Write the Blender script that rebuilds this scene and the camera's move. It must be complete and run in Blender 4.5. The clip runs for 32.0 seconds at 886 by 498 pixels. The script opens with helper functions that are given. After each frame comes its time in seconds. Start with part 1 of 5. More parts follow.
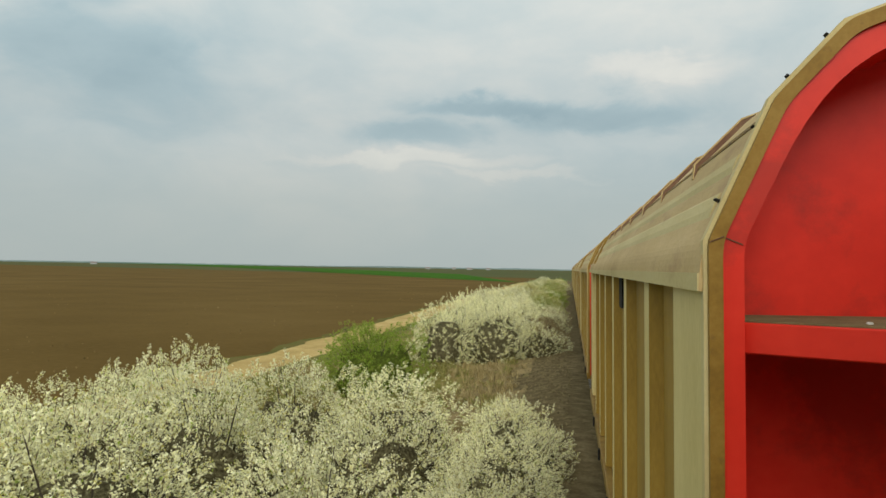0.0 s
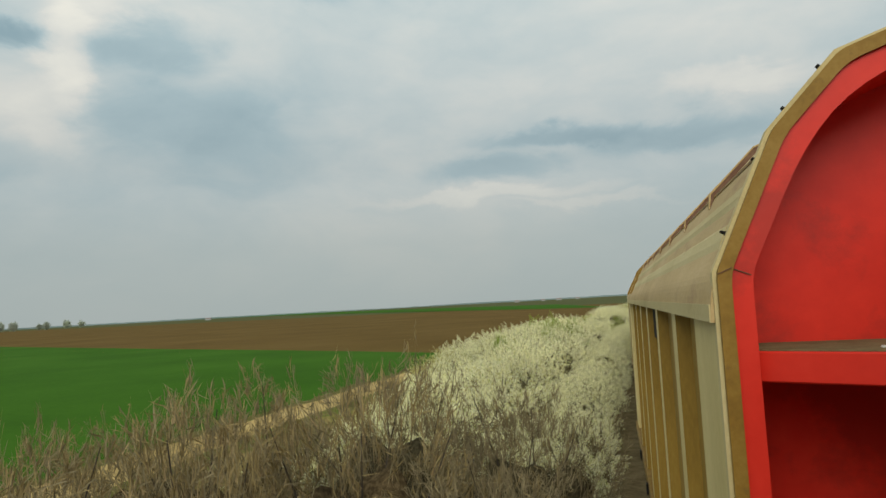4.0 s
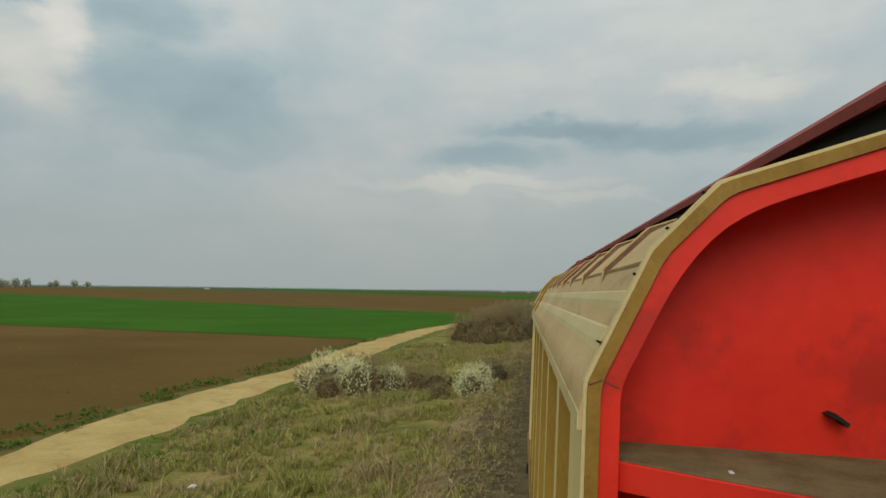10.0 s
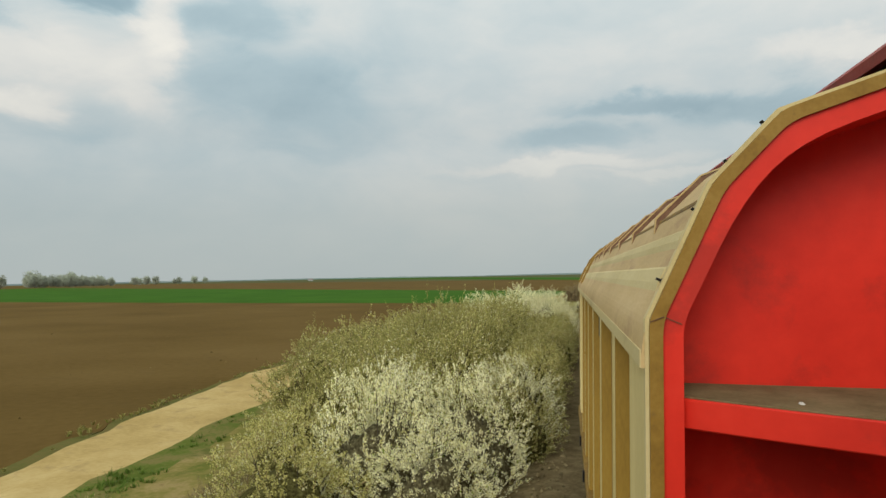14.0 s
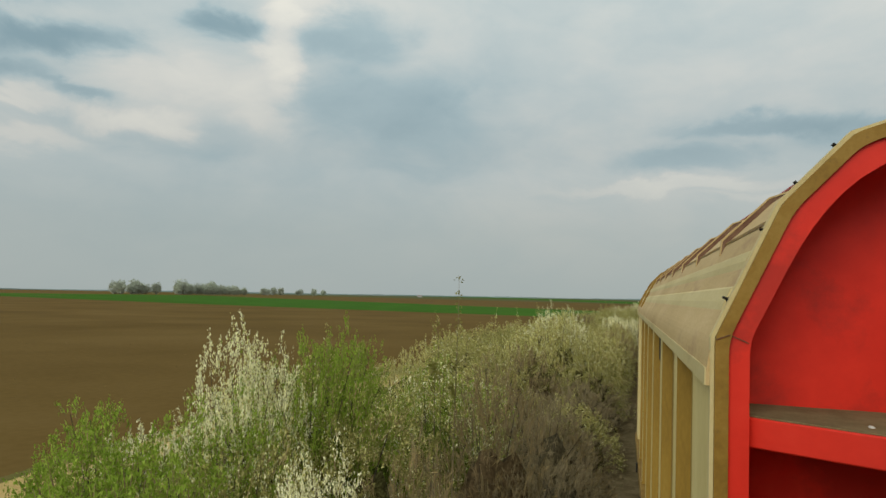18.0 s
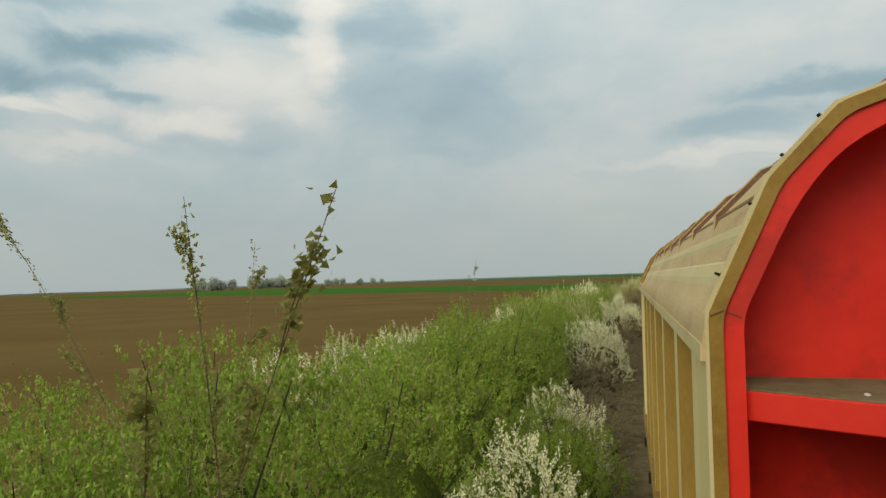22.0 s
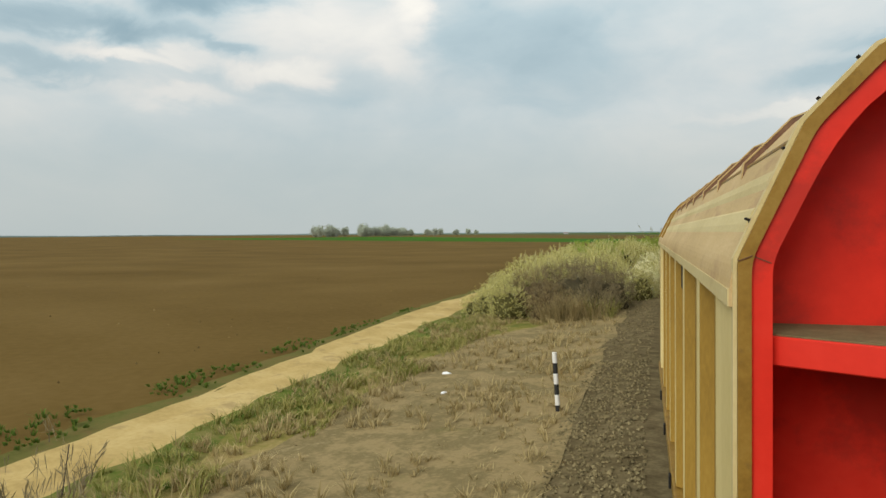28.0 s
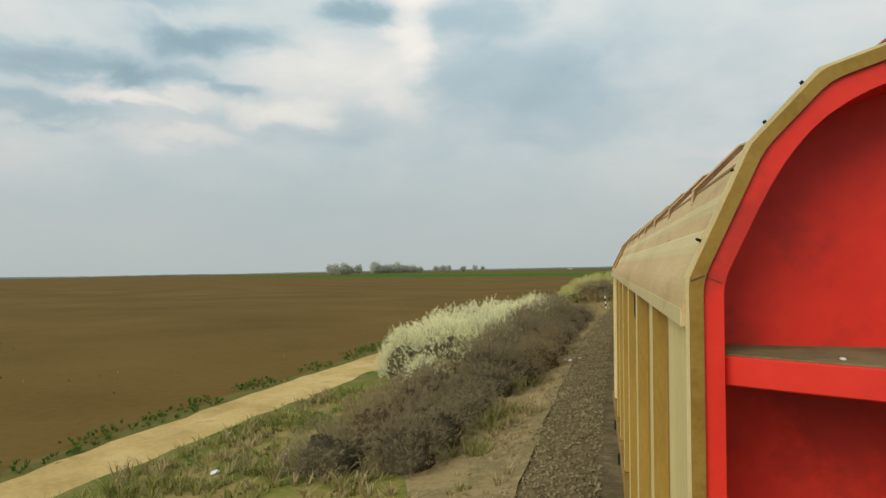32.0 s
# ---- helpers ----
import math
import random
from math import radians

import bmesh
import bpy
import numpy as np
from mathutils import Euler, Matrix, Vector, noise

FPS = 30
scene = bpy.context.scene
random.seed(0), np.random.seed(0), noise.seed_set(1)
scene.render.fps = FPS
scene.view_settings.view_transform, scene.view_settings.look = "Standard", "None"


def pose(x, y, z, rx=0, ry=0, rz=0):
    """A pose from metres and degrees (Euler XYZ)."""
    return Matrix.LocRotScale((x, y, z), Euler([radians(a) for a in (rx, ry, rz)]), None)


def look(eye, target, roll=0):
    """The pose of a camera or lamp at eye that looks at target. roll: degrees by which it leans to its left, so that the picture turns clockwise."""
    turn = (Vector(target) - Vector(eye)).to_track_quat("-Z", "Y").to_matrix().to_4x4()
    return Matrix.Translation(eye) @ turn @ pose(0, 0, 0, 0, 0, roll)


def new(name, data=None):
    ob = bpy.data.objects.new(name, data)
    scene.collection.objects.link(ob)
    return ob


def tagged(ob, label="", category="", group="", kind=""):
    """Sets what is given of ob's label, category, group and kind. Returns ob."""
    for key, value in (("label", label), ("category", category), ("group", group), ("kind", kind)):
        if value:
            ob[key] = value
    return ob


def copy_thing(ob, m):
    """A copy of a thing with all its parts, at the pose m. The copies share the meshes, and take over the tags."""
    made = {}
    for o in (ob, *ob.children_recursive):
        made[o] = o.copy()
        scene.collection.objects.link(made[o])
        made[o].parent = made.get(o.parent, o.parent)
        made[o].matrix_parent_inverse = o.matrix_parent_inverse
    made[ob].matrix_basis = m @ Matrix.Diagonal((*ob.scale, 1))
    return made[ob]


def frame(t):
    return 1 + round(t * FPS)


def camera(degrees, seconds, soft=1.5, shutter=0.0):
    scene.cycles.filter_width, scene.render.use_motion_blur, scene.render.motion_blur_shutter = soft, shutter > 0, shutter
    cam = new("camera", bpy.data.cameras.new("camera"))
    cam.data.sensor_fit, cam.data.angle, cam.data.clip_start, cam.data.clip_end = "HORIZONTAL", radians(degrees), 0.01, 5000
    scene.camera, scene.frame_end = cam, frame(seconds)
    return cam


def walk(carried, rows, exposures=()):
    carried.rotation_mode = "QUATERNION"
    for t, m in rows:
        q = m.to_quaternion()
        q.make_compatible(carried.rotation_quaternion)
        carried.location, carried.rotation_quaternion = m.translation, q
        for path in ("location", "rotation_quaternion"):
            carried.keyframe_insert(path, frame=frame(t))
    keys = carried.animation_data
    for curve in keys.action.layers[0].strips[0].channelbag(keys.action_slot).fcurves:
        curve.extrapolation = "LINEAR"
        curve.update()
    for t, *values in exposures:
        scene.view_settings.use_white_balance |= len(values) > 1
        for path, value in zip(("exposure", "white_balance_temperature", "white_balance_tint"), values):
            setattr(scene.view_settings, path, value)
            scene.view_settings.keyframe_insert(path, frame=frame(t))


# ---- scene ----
cam = camera(65.0, 32.0)

# ---- the line of the track: straight for y > 0, a gentle curve for y < 0 ----
BEND = 0.0014            # one over the radius
STEP = 12.0              # wagon to wagon, and metres a second


def heading(y):
    return -BEND * y if y < 0 else 0.0


def on_track(y):
    if y >= 0:
        return Vector((0.0, y, 0.0))
    return Vector(((1 - math.cos(BEND * y)) / BEND, math.sin(BEND * y) / BEND, 0.0))


def track_frame(y):
    """The frame of the line at y: x across it, y back along it."""
    return Matrix.Translation(on_track(y)) @ Matrix.Rotation(heading(y), 4, "Z")


def W(x, y, z):
    """From across, along and up to the world."""
    a, o = heading(y), on_track(y)
    return (o.x + x * math.cos(a), o.y + x * math.sin(a), z)


# seconds; across, along and up from the near wagon's corner; yaw, pitch, roll
ROWS = (
    (0, -0.363, -1.918, 3.131, 10.30, 1.62, 0.20),
    (0.5, -0.360, -1.928, 3.135, 10.70, 2.10, -2.44),
    (1, -0.335, -1.916, 3.160, 9.41, 1.91, -4.98),
    (1.5, -0.321, -1.912, 3.170, 10.00, 2.86, -3.74),
    (2, -0.280, -1.950, 3.156, 12.74, 3.29, -4.66),
    (2.5, -0.288, -1.938, 3.185, 12.68, 2.27, -1.46),
    (3, -0.284, -1.975, 3.169, 14.54, 3.25, -1.90),
    (3.5, -0.286, -1.982, 3.145, 13.32, 4.77, -3.54),
    (5.5, -0.268, -1.996, 3.184, 13.46, 4.92, 0.54),
    (6, -0.246, -2.026, 3.418, 12.33, 5.02, 1.84),
    (6.5, -0.164, -2.045, 3.588, 12.41, 7.26, -0.31),
    (7, -0.084, -2.024, 3.633, 8.29, 10.92, -0.83),
    (7.5, -0.077, -2.002, 3.601, 7.94, 8.67, 0.04),
    (8, -0.082, -2.007, 3.579, 8.93, 7.44, -0.66),
    (8.5, -0.071, -1.990, 3.577, 8.32, 9.54, 0.52),
    (9, -0.121, -1.999, 3.564, 7.71, 10.20, 2.49),
    (9.5, -0.159, -2.011, 3.504, 7.79, 6.87, 5.82),
    (10, -0.191, -1.963, 3.441, 6.70, 3.42, 2.63),
    (10.5, -0.204, -1.942, 3.402, 7.40, -1.13, 0.47),
    (11, -0.215, -1.945, 3.366, 8.16, -1.42, -0.95),
    (11.5, -0.225, -1.950, 3.368, 8.68, 0.20, -2.05),
    (12, -0.215, -1.955, 3.382, 8.76, 1.21, -3.75),
    (12.5, -0.227, -1.943, 3.362, 7.94, 0.76, -2.43),
    (13, -0.242, -1.944, 3.350, 8.05, 0.61, -1.42),
    (13.5, -0.232, -1.961, 3.338, 8.98, 2.06, 0.43),
    (14, -0.228, -1.969, 3.330, 10.02, 2.08, 0.19),
    (14.5, -0.238, -1.952, 3.326, 9.73, 0.18, -1.36),
    (16.5, -0.228, -1.997, 3.345, 12.12, 3.80, -3.08),
    (17, -0.229, -1.996, 3.327, 12.64, 3.56, -1.64),
    (17.5, -0.238, -2.011, 3.324, 13.34, 4.30, 1.17),
    (18, -0.250, -2.057, 3.303, 14.68, 3.62, 2.07),
    (18.5, -0.230, -2.047, 3.319, 13.43, 0.15, -2.09),
    (19, -0.251, -2.050, 3.305, 13.78, 2.51, 0.71),
    (19.5, -0.228, -2.044, 3.320, 14.66, 0.65, -3.24),
    (20, -0.234, -2.053, 3.319, 14.56, 4.15, -1.88),
    (20.5, -0.231, -2.046, 3.316, 14.30, 2.87, -2.07),
    (21, -0.230, -2.047, 3.316, 14.27, 3.20, -2.37),
    (21.5, -0.232, -2.052, 3.322, 14.53, 3.93, -0.89),
    (22, -0.221, -2.055, 3.318, 14.76, 2.44, -1.03),
    (22.5, -0.233, -2.064, 3.307, 15.06, 2.73, -0.32),
    (23, -0.233, -2.068, 3.310, 15.37, 1.13, -1.83),
    (23.5, -0.238, -2.074, 3.309, 15.61, 1.08, -1.89),
    (24, -0.227, -2.068, 3.310, 15.92, 0.79, -2.37),
    (24.5, -0.232, -2.085, 3.301, 16.22, 0.86, -2.36),
    (25, -0.252, -2.110, 3.298, 16.44, 0.01, -0.28),
    (25.5, -0.252, -2.109, 3.286, 16.53, 0.13, 1.13),
    (26, -0.252, -2.128, 3.286, 16.32, -0.66, 0.64),
    (26.5, -0.249, -2.112, 3.292, 16.27, -0.75, -0.25),
    (28.5, -0.252, -2.062, 3.283, 16.13, -1.33, -0.59),
    (29, -0.260, -2.066, 3.278, 16.29, -0.96, 2.43),
    (29.5, -0.253, -2.091, 3.254, 16.19, -1.15, 3.50),
    (30, -0.234, -2.080, 3.241, 15.94, -1.57, 2.60),
    (30.5, -0.251, -2.074, 3.259, 15.47, -1.37, 0.09),
    (31, -0.254, -2.034, 3.261, 13.37, 2.39, 0.93),
    (31.5, -0.253, -2.040, 3.269, 13.46, 0.21, -1.80),
    (32, -0.254, -2.037, 3.246, 12.52, 1.41, -0.25),
)


# how far the train leans and nods on its track: seconds, degrees of lean, degrees of nod
SWAY = ((0, -0.76, 0.07), (1, -1.55, 0.40), (2, -0.53, -0.14), (3, -0.03, -0.28), (6, 0.81, -0.22), (7, 0.75, -0.40), (8, 1.95, -0.45), (9, 1.35, -0.35), (10, 1.90, -0.26),
        (11, 1.0, -0.16), (12, 1.45, 0.10), (13, 1.01, -0.20), (14, 1.34, -0.07), (17, 1.45, 0.15), (18, 1.11, -0.04), (19, 0.65, 0.0), (20, 1.35, -0.18), (21, 0.87, -0.2),
        (22, 0.94, -0.16), (23, 0.84, -0.15), (24, 0.55, 0.05), (25, 0.05, 0.1), (26, -0.2, 0.04), (29, -0.09, -0.05), (30, 0.28, 0.28), (31, 0.6, 0.28), (32, 0.87, 0.13))


def lean(t):
    """The sway as a turn about the middle of the track."""
    lo = max([r for r in SWAY if r[0] <= t] or [SWAY[0]])
    hi = min([r for r in SWAY if r[0] >= t] or [SWAY[-1]])
    f = (t - lo[0]) / (hi[0] - lo[0]) if hi[0] > lo[0] else 0.0
    a, b = lo[1] + (hi[1] - lo[1]) * f, lo[2] + (hi[2] - lo[2]) * f
    turn = Matrix.Rotation(radians(a), 4, "Y") @ Matrix.Rotation(radians(b), 4, "X")
    return Matrix.Translation((1.5, 0, 0)) @ turn @ Matrix.Translation((-1.5, 0, 0))


def eye_pose(t, x, y, z, yaw, pitch, roll):
    a, b = radians(yaw), radians(pitch)
    ahead = Vector((-math.sin(a) * math.cos(b), math.cos(a) * math.cos(b), math.sin(b)))
    eye = Vector((x, y, z))
    return track_frame(-STEP * t) @ lean(t) @ look(eye, eye + ahead, roll)


def filled(rows):
    """Rows every half second: where some are wanting, eased from the one before to the one after."""
    out = [rows[0]]
    for r in rows[1:]:
        p = out[-1]
        n = round((r[0] - p[0]) / 0.5)
        for k in range(1, n):
            f = k / n
            e = f * f * (3 - 2 * f)
            out.append((p[0] + 0.5 * k, *(a + (b - a) * e for a, b in zip(p[1:], r[1:]))))
        out.append(r)
    return out


EXPOSURES = ((0.0, 0.38, 6500, 7), (1.0, 0.29, 6500, 7), (2.0, 0.23, 6500, 7), (3.0, 0.23, 6500, 7), (5.5, 0.29, 6500, 7), (6.0, 0.29, 6500, 7), (7.0, -0.11, 6500, 7), (9.0, -0.19, 6500, 7), (10.0, 0.12, 6500, 7), (11.0, 0.45, 6500, 9), (12.0, 0.37, 6500, 8), (13.0, 0.56, 6500, 9), (14.0, 0.41, 6500, 9), (14.5, 0.43, 6500, 9), (16.5, 0.41, 6500, 8), (17.0, 0.29, 6500, 7), (18.0, 0.21, 6500, 7), (19.0, 0.46, 6500, 7), (20.0, 0.32, 6500, 7), (22.0, 0.33, 6500, 7), (25.0, 0.43, 6500, 7), (26.0, 0.57, 6500, 10), (30.0, 0.60, 6500, 10), (31.0, 0.55, 6500, 10), (32.0, 0.47, 6500, 10))
walk(cam, [(r[0], eye_pose(*r)) for r in filled(ROWS)], EXPOSURES)

# ---- sky and sun ----
SUN_FROM = Vector((0.04, -0.86, 0.50)).normalized()
sun = new("sun", bpy.data.lights.new("sun", "SUN"))
SKY = 0.73
sun.data.energy, sun.data.angle, sun.data.color = 1.5, radians(40), (1.0, 0.96, 0.86)
sun.matrix_world = look(SUN_FROM * 50, (0, 0, 0))


def nd(tree, kind, **sets):
    n = tree.nodes.new(kind)
    for k, v in sets.items():
        if k in n.inputs:
            n.inputs[k].default_value = v
    return n


def ramp(tree, fac, stops, ease=False):
    n = tree.nodes.new("ShaderNodeValToRGB")
    r = n.color_ramp
    if ease:
        r.interpolation = "EASE"
    while len(r.elements) < len(stops):
        r.elements.new(0.5)
    for e, (p, c) in zip(r.elements, stops):
        e.position = p
        e.color = (*c, 1) if len(c) == 3 else c
    tree.links.new(fac, n.inputs["Fac"])
    return n.outputs["Color"]


def mixed(tree, fac, a, b, mode="MIX"):
    n = tree.nodes.new("ShaderNodeMix")
    n.data_type, n.blend_type = "RGBA", mode
    for value, socket in ((fac, n.inputs[0]), (a, n.inputs[6]), (b, n.inputs[7])):
        if isinstance(value, (int, float)):
            socket.default_value = value
        elif isinstance(value, tuple):
            socket.default_value = (*value, 1)
        else:
            tree.links.new(value, socket)
    return n.outputs[2]


def mathn(tree, op, a, b=0.0, clamp=False):
    n = tree.nodes.new("ShaderNodeMath")
    n.operation, n.use_clamp = op, clamp
    for value, socket in ((a, n.inputs[0]), (b, n.inputs[1])):
        if isinstance(value, (int, float)):
            socket.default_value = value
        else:
            tree.links.new(value, socket)
    return n.outputs[0]


CLOUDS = (  # bearing and height in degrees, half sizes, darker (-) or brighter (+)
    (39.9, 20.3, 4.6, 1.7, -0.24), (37.5, 15.6, 7.6, 2.5, -0.20), (33.0, 12.0, 9.0, 2.2, -0.12),
    (7.6, 13.0, 6.4, 0.9, -0.27), (12.5, 10.7, 5.4, 1.0, -0.22), (-3.0, 12.2, 7.0, 1.3, -0.24), (22.0, 27.0, 11.0, 2.4, -0.26),
    (61.6, 17.8, 5.4, 1.4, -0.40), (72.0, 15.4, 7.5, 1.2, -0.32), (66.0, 15.0, 4.0, 0.7, -0.16), (73.0, 12.2, 6.0, 0.9, -0.24),
    (49.7, 20.7, 3.0, 1.1, -0.36), (59.8, 14.6, 2.4, 0.5, -0.22), (51.5, 11.4, 5.0, 1.5, -0.10), (70.0, 21.0, 9.0, 1.0, -0.26),
    (47.0, 15.2, 2.6, 3.0, 0.16), (45.4, 20.0, 1.8, 3.4, 0.20), (44.0, 24.0, 4.5, 2.0, 0.16), (56.4, 12.8, 3.6, 1.0, 0.24), (62.5, 10.6, 4.4, 0.8, 0.15),
    (13.0, 8.6, 9.5, 0.5, 0.15), (5.0, 7.6, 6.0, 0.35, 0.12), (-7.0, 15.5, 5.0, 0.9, 0.16), (54.0, 16.5, 5.0, 2.2, 0.16), (66.0, 13.2, 6.0, 0.6, 0.18))


def build_sky():
    world = bpy.data.worlds.new("overcast_sky")
    scene.world = world
    world.use_nodes = True
    t = world.node_tree
    t.nodes.clear()
    out, bg = nd(t, "ShaderNodeOutputWorld"), nd(t, "ShaderNodeBackground", Strength=SKY)
    t.links.new(bg.outputs[0], out.inputs["Surface"])
    sky = t.nodes.new("ShaderNodeTexSky")
    sky.sky_type, sky.sun_disc = "NISHITA", False
    sky.sun_elevation = math.asin(SUN_FROM.z)
    sky.sun_rotation = math.atan2(SUN_FROM.x, SUN_FROM.y)
    clear = mixed(t, 1.0, sky.outputs[0], (0.09, 0.09, 0.09), "MULTIPLY")
    way = t.nodes.new("ShaderNodeTexCoord").outputs["Generated"]
    sep = t.nodes.new("ShaderNodeSeparateXYZ")
    t.links.new(way, sep.inputs[0])
    x, y, z = sep.outputs
    squash = t.nodes.new("ShaderNodeVectorMath")
    squash.operation = "MULTIPLY"
    squash.inputs[1].default_value = (1.0, 1.0, 2.0)
    t.links.new(way, squash.inputs[0])
    puff = nd(t, "ShaderNodeTexNoise", Scale=9.0, Detail=6.0, Roughness=0.58, Distortion=0.3)
    wisp = nd(t, "ShaderNodeTexNoise", Scale=2.6, Detail=5.0, Roughness=0.5, Distortion=0.6)
    for n in (puff, wisp):
        t.links.new(squash.outputs[0], n.inputs["Vector"])
    split = t.nodes.new("ShaderNodeSeparateColor")
    t.links.new(puff.outputs["Color"], split.inputs[0])
    turn = mathn(t, "MULTIPLY", mathn(t, "ARCTAN2", mathn(t, "MULTIPLY", x, -1.0), y), 57.2958)
    high = mathn(t, "MULTIPLY", mathn(t, "ARCSINE", z), 57.2958)
    turn = mathn(t, "ADD", turn, mathn(t, "MULTIPLY", mathn(t, "SUBTRACT", split.outputs[0], 0.5), 7.5))
    high = mathn(t, "ADD", high, mathn(t, "MULTIPLY", mathn(t, "SUBTRACT", split.outputs[1], 0.5), 4.4))
    total = mathn(t, "MULTIPLY", mathn(t, "SUBTRACT", wisp.outputs[0], 0.5), 0.55)
    total = mathn(t, "ADD", total, mathn(t, "MULTIPLY", mathn(t, "SUBTRACT", split.outputs[2], 0.5), 0.22))
    for cx, cz, w, h, amount in CLOUDS:
        u = mathn(t, "MULTIPLY", mathn(t, "SUBTRACT", turn, cx), 1 / w)
        v = mathn(t, "MULTIPLY", mathn(t, "SUBTRACT", high, cz), 1 / h)
        r = mathn(t, "ADD", mathn(t, "MULTIPLY", u, u), mathn(t, "MULTIPLY", v, v))
        total = mathn(t, "ADD", total, mathn(t, "MULTIPLY", mathn(t, "POWER", 0.45, mathn(t, "POWER", r, 1.7)), amount))
    cloud = ramp(t, mathn(t, "ADD", total, 0.53), ((0.12, (0.28, 0.39, 0.43)), (0.36, (0.43, 0.53, 0.55)), (0.52, (0.58, 0.63, 0.615)), (0.66, (0.73, 0.72, 0.665)), (0.86, (0.92, 0.87, 0.76))))
    body = mixed(t, 0.92, clear, cloud)
    body = mixed(t, 1.0, body, ramp(t, z, ((0.20, (0.77, 0.77, 0.78)), (0.48, (1.0, 1.0, 1.0)))), "MULTIPLY")
    body = mixed(t, 1.0, body, (1.29, 1.30, 1.315), "MULTIPLY")
    haze = ramp(t, z, ((0.0, (0.9, 0.9, 0.9)), (0.09, (0.62, 0.62, 0.62)), (0.17, (0.12, 0.12, 0.12)), (0.3, (0, 0, 0))))
    t.links.new(mixed(t, haze, body, (0.43, 0.48, 0.475)), bg.inputs["Color"])


build_sky()


# ---- materials ----
def surface(name, stops, scale=4.0, rough=0.8, metal=0.0, bump=0.0, fine=60.0, dirt=None, coords="Object", tint=0.0, island=0.0, spec=0.3, stretch=None, detail=6.0):
    """A surface whose colour runs through stops by noise at two scales, with fine relief."""
    m = bpy.data.materials.new(name)
    m.use_nodes = True
    t = m.node_tree
    p = t.nodes["Principled BSDF"]
    p.inputs["Roughness"].default_value, p.inputs["Metallic"].default_value = rough, metal
    p.inputs["Specular IOR Level"].default_value = spec
    if coords == "World":
        vec = t.nodes.new("ShaderNodeNewGeometry").outputs["Position"]
    else:
        vec = t.nodes.new("ShaderNodeTexCoord").outputs["Object"]
    if stretch:
        s = t.nodes.new("ShaderNodeVectorMath")
        s.operation = "MULTIPLY"
        s.inputs[1].default_value = stretch
        t.links.new(vec, s.inputs[0])
        vec = s.outputs[0]
    a = nd(t, "ShaderNodeTexNoise", Scale=scale, Detail=detail, Roughness=0.6)
    b = nd(t, "ShaderNodeTexNoise", Scale=fine, Detail=4.0, Roughness=0.6)
    t.links.new(vec, a.inputs["Vector"])
    t.links.new(vec, b.inputs["Vector"])
    fac = mathn(t, "ADD", mathn(t, "MULTIPLY", a.outputs[0], 0.7), mathn(t, "MULTIPLY", b.outputs[0], 0.3))
    n = len(stops) - 1
    col = ramp(t, fac, [(0.32 + 0.36 * i / max(n, 1), c) for i, c in enumerate(stops)])
    if dirt:
        d = nd(t, "ShaderNodeTexNoise", Scale=dirt[1], Detail=8.0, Roughness=0.65)
        t.links.new(vec, d.inputs["Vector"])
        col = mixed(t, ramp(t, d.outputs[0], ((dirt[2], (0, 0, 0)), (dirt[2] + 0.12, (dirt[3],) * 3))), col, dirt[0])
    if tint:
        r = t.nodes.new("ShaderNodeObjectInfo").outputs["Random"]
        k = mathn(t, "ADD", mathn(t, "MULTIPLY", r, 2 * tint), 1 - tint)
        col = mixed(t, 1.0, col, k, "MULTIPLY")
    if island:
        r = t.nodes.new("ShaderNodeNewGeometry").outputs["Random Per Island"]
        k = mathn(t, "ADD", mathn(t, "MULTIPLY", r, 2 * island), 1 - island)
        col = mixed(t, 1.0, col, k, "MULTIPLY")
    t.links.new(col, p.inputs["Base Color"])
    if bump:
        bn = nd(t, "ShaderNodeBump", Strength=bump, Distance=0.02)
        t.links.new(fac, bn.inputs["Height"])
        t.links.new(bn.outputs[0], p.inputs["Normal"])
    return m


def petals(name, dark, light, through_=0.25):
    """Leaves or petals: colour by piece, some light passing through."""
    m = bpy.data.materials.new(name)
    m.use_nodes = True
    t = m.node_tree
    p = t.nodes["Principled BSDF"]
    p.inputs["Roughness"].default_value, p.inputs["Specular IOR Level"].default_value = 0.7, 0.15
    r = t.nodes.new("ShaderNodeNewGeometry").outputs["Random Per Island"]
    o = t.nodes.new("ShaderNodeObjectInfo").outputs["Random"]
    col = mixed(t, r, dark, light)
    k = mathn(t, "ADD", mathn(t, "MULTIPLY", o, 0.25), 0.87)
    col = mixed(t, 1.0, col, k, "MULTIPLY")
    t.links.new(col, p.inputs["Base Color"])
    tr = t.nodes.new("ShaderNodeBsdfTranslucent")
    t.links.new(col, tr.inputs["Color"])
    mx = nd(t, "ShaderNodeMixShader", Fac=through_)
    t.links.new(p.outputs[0], mx.inputs[1])
    t.links.new(tr.outputs[0], mx.inputs[2])
    t.links.new(mx.outputs[0], t.nodes["Material Output"].inputs["Surface"])
    return m


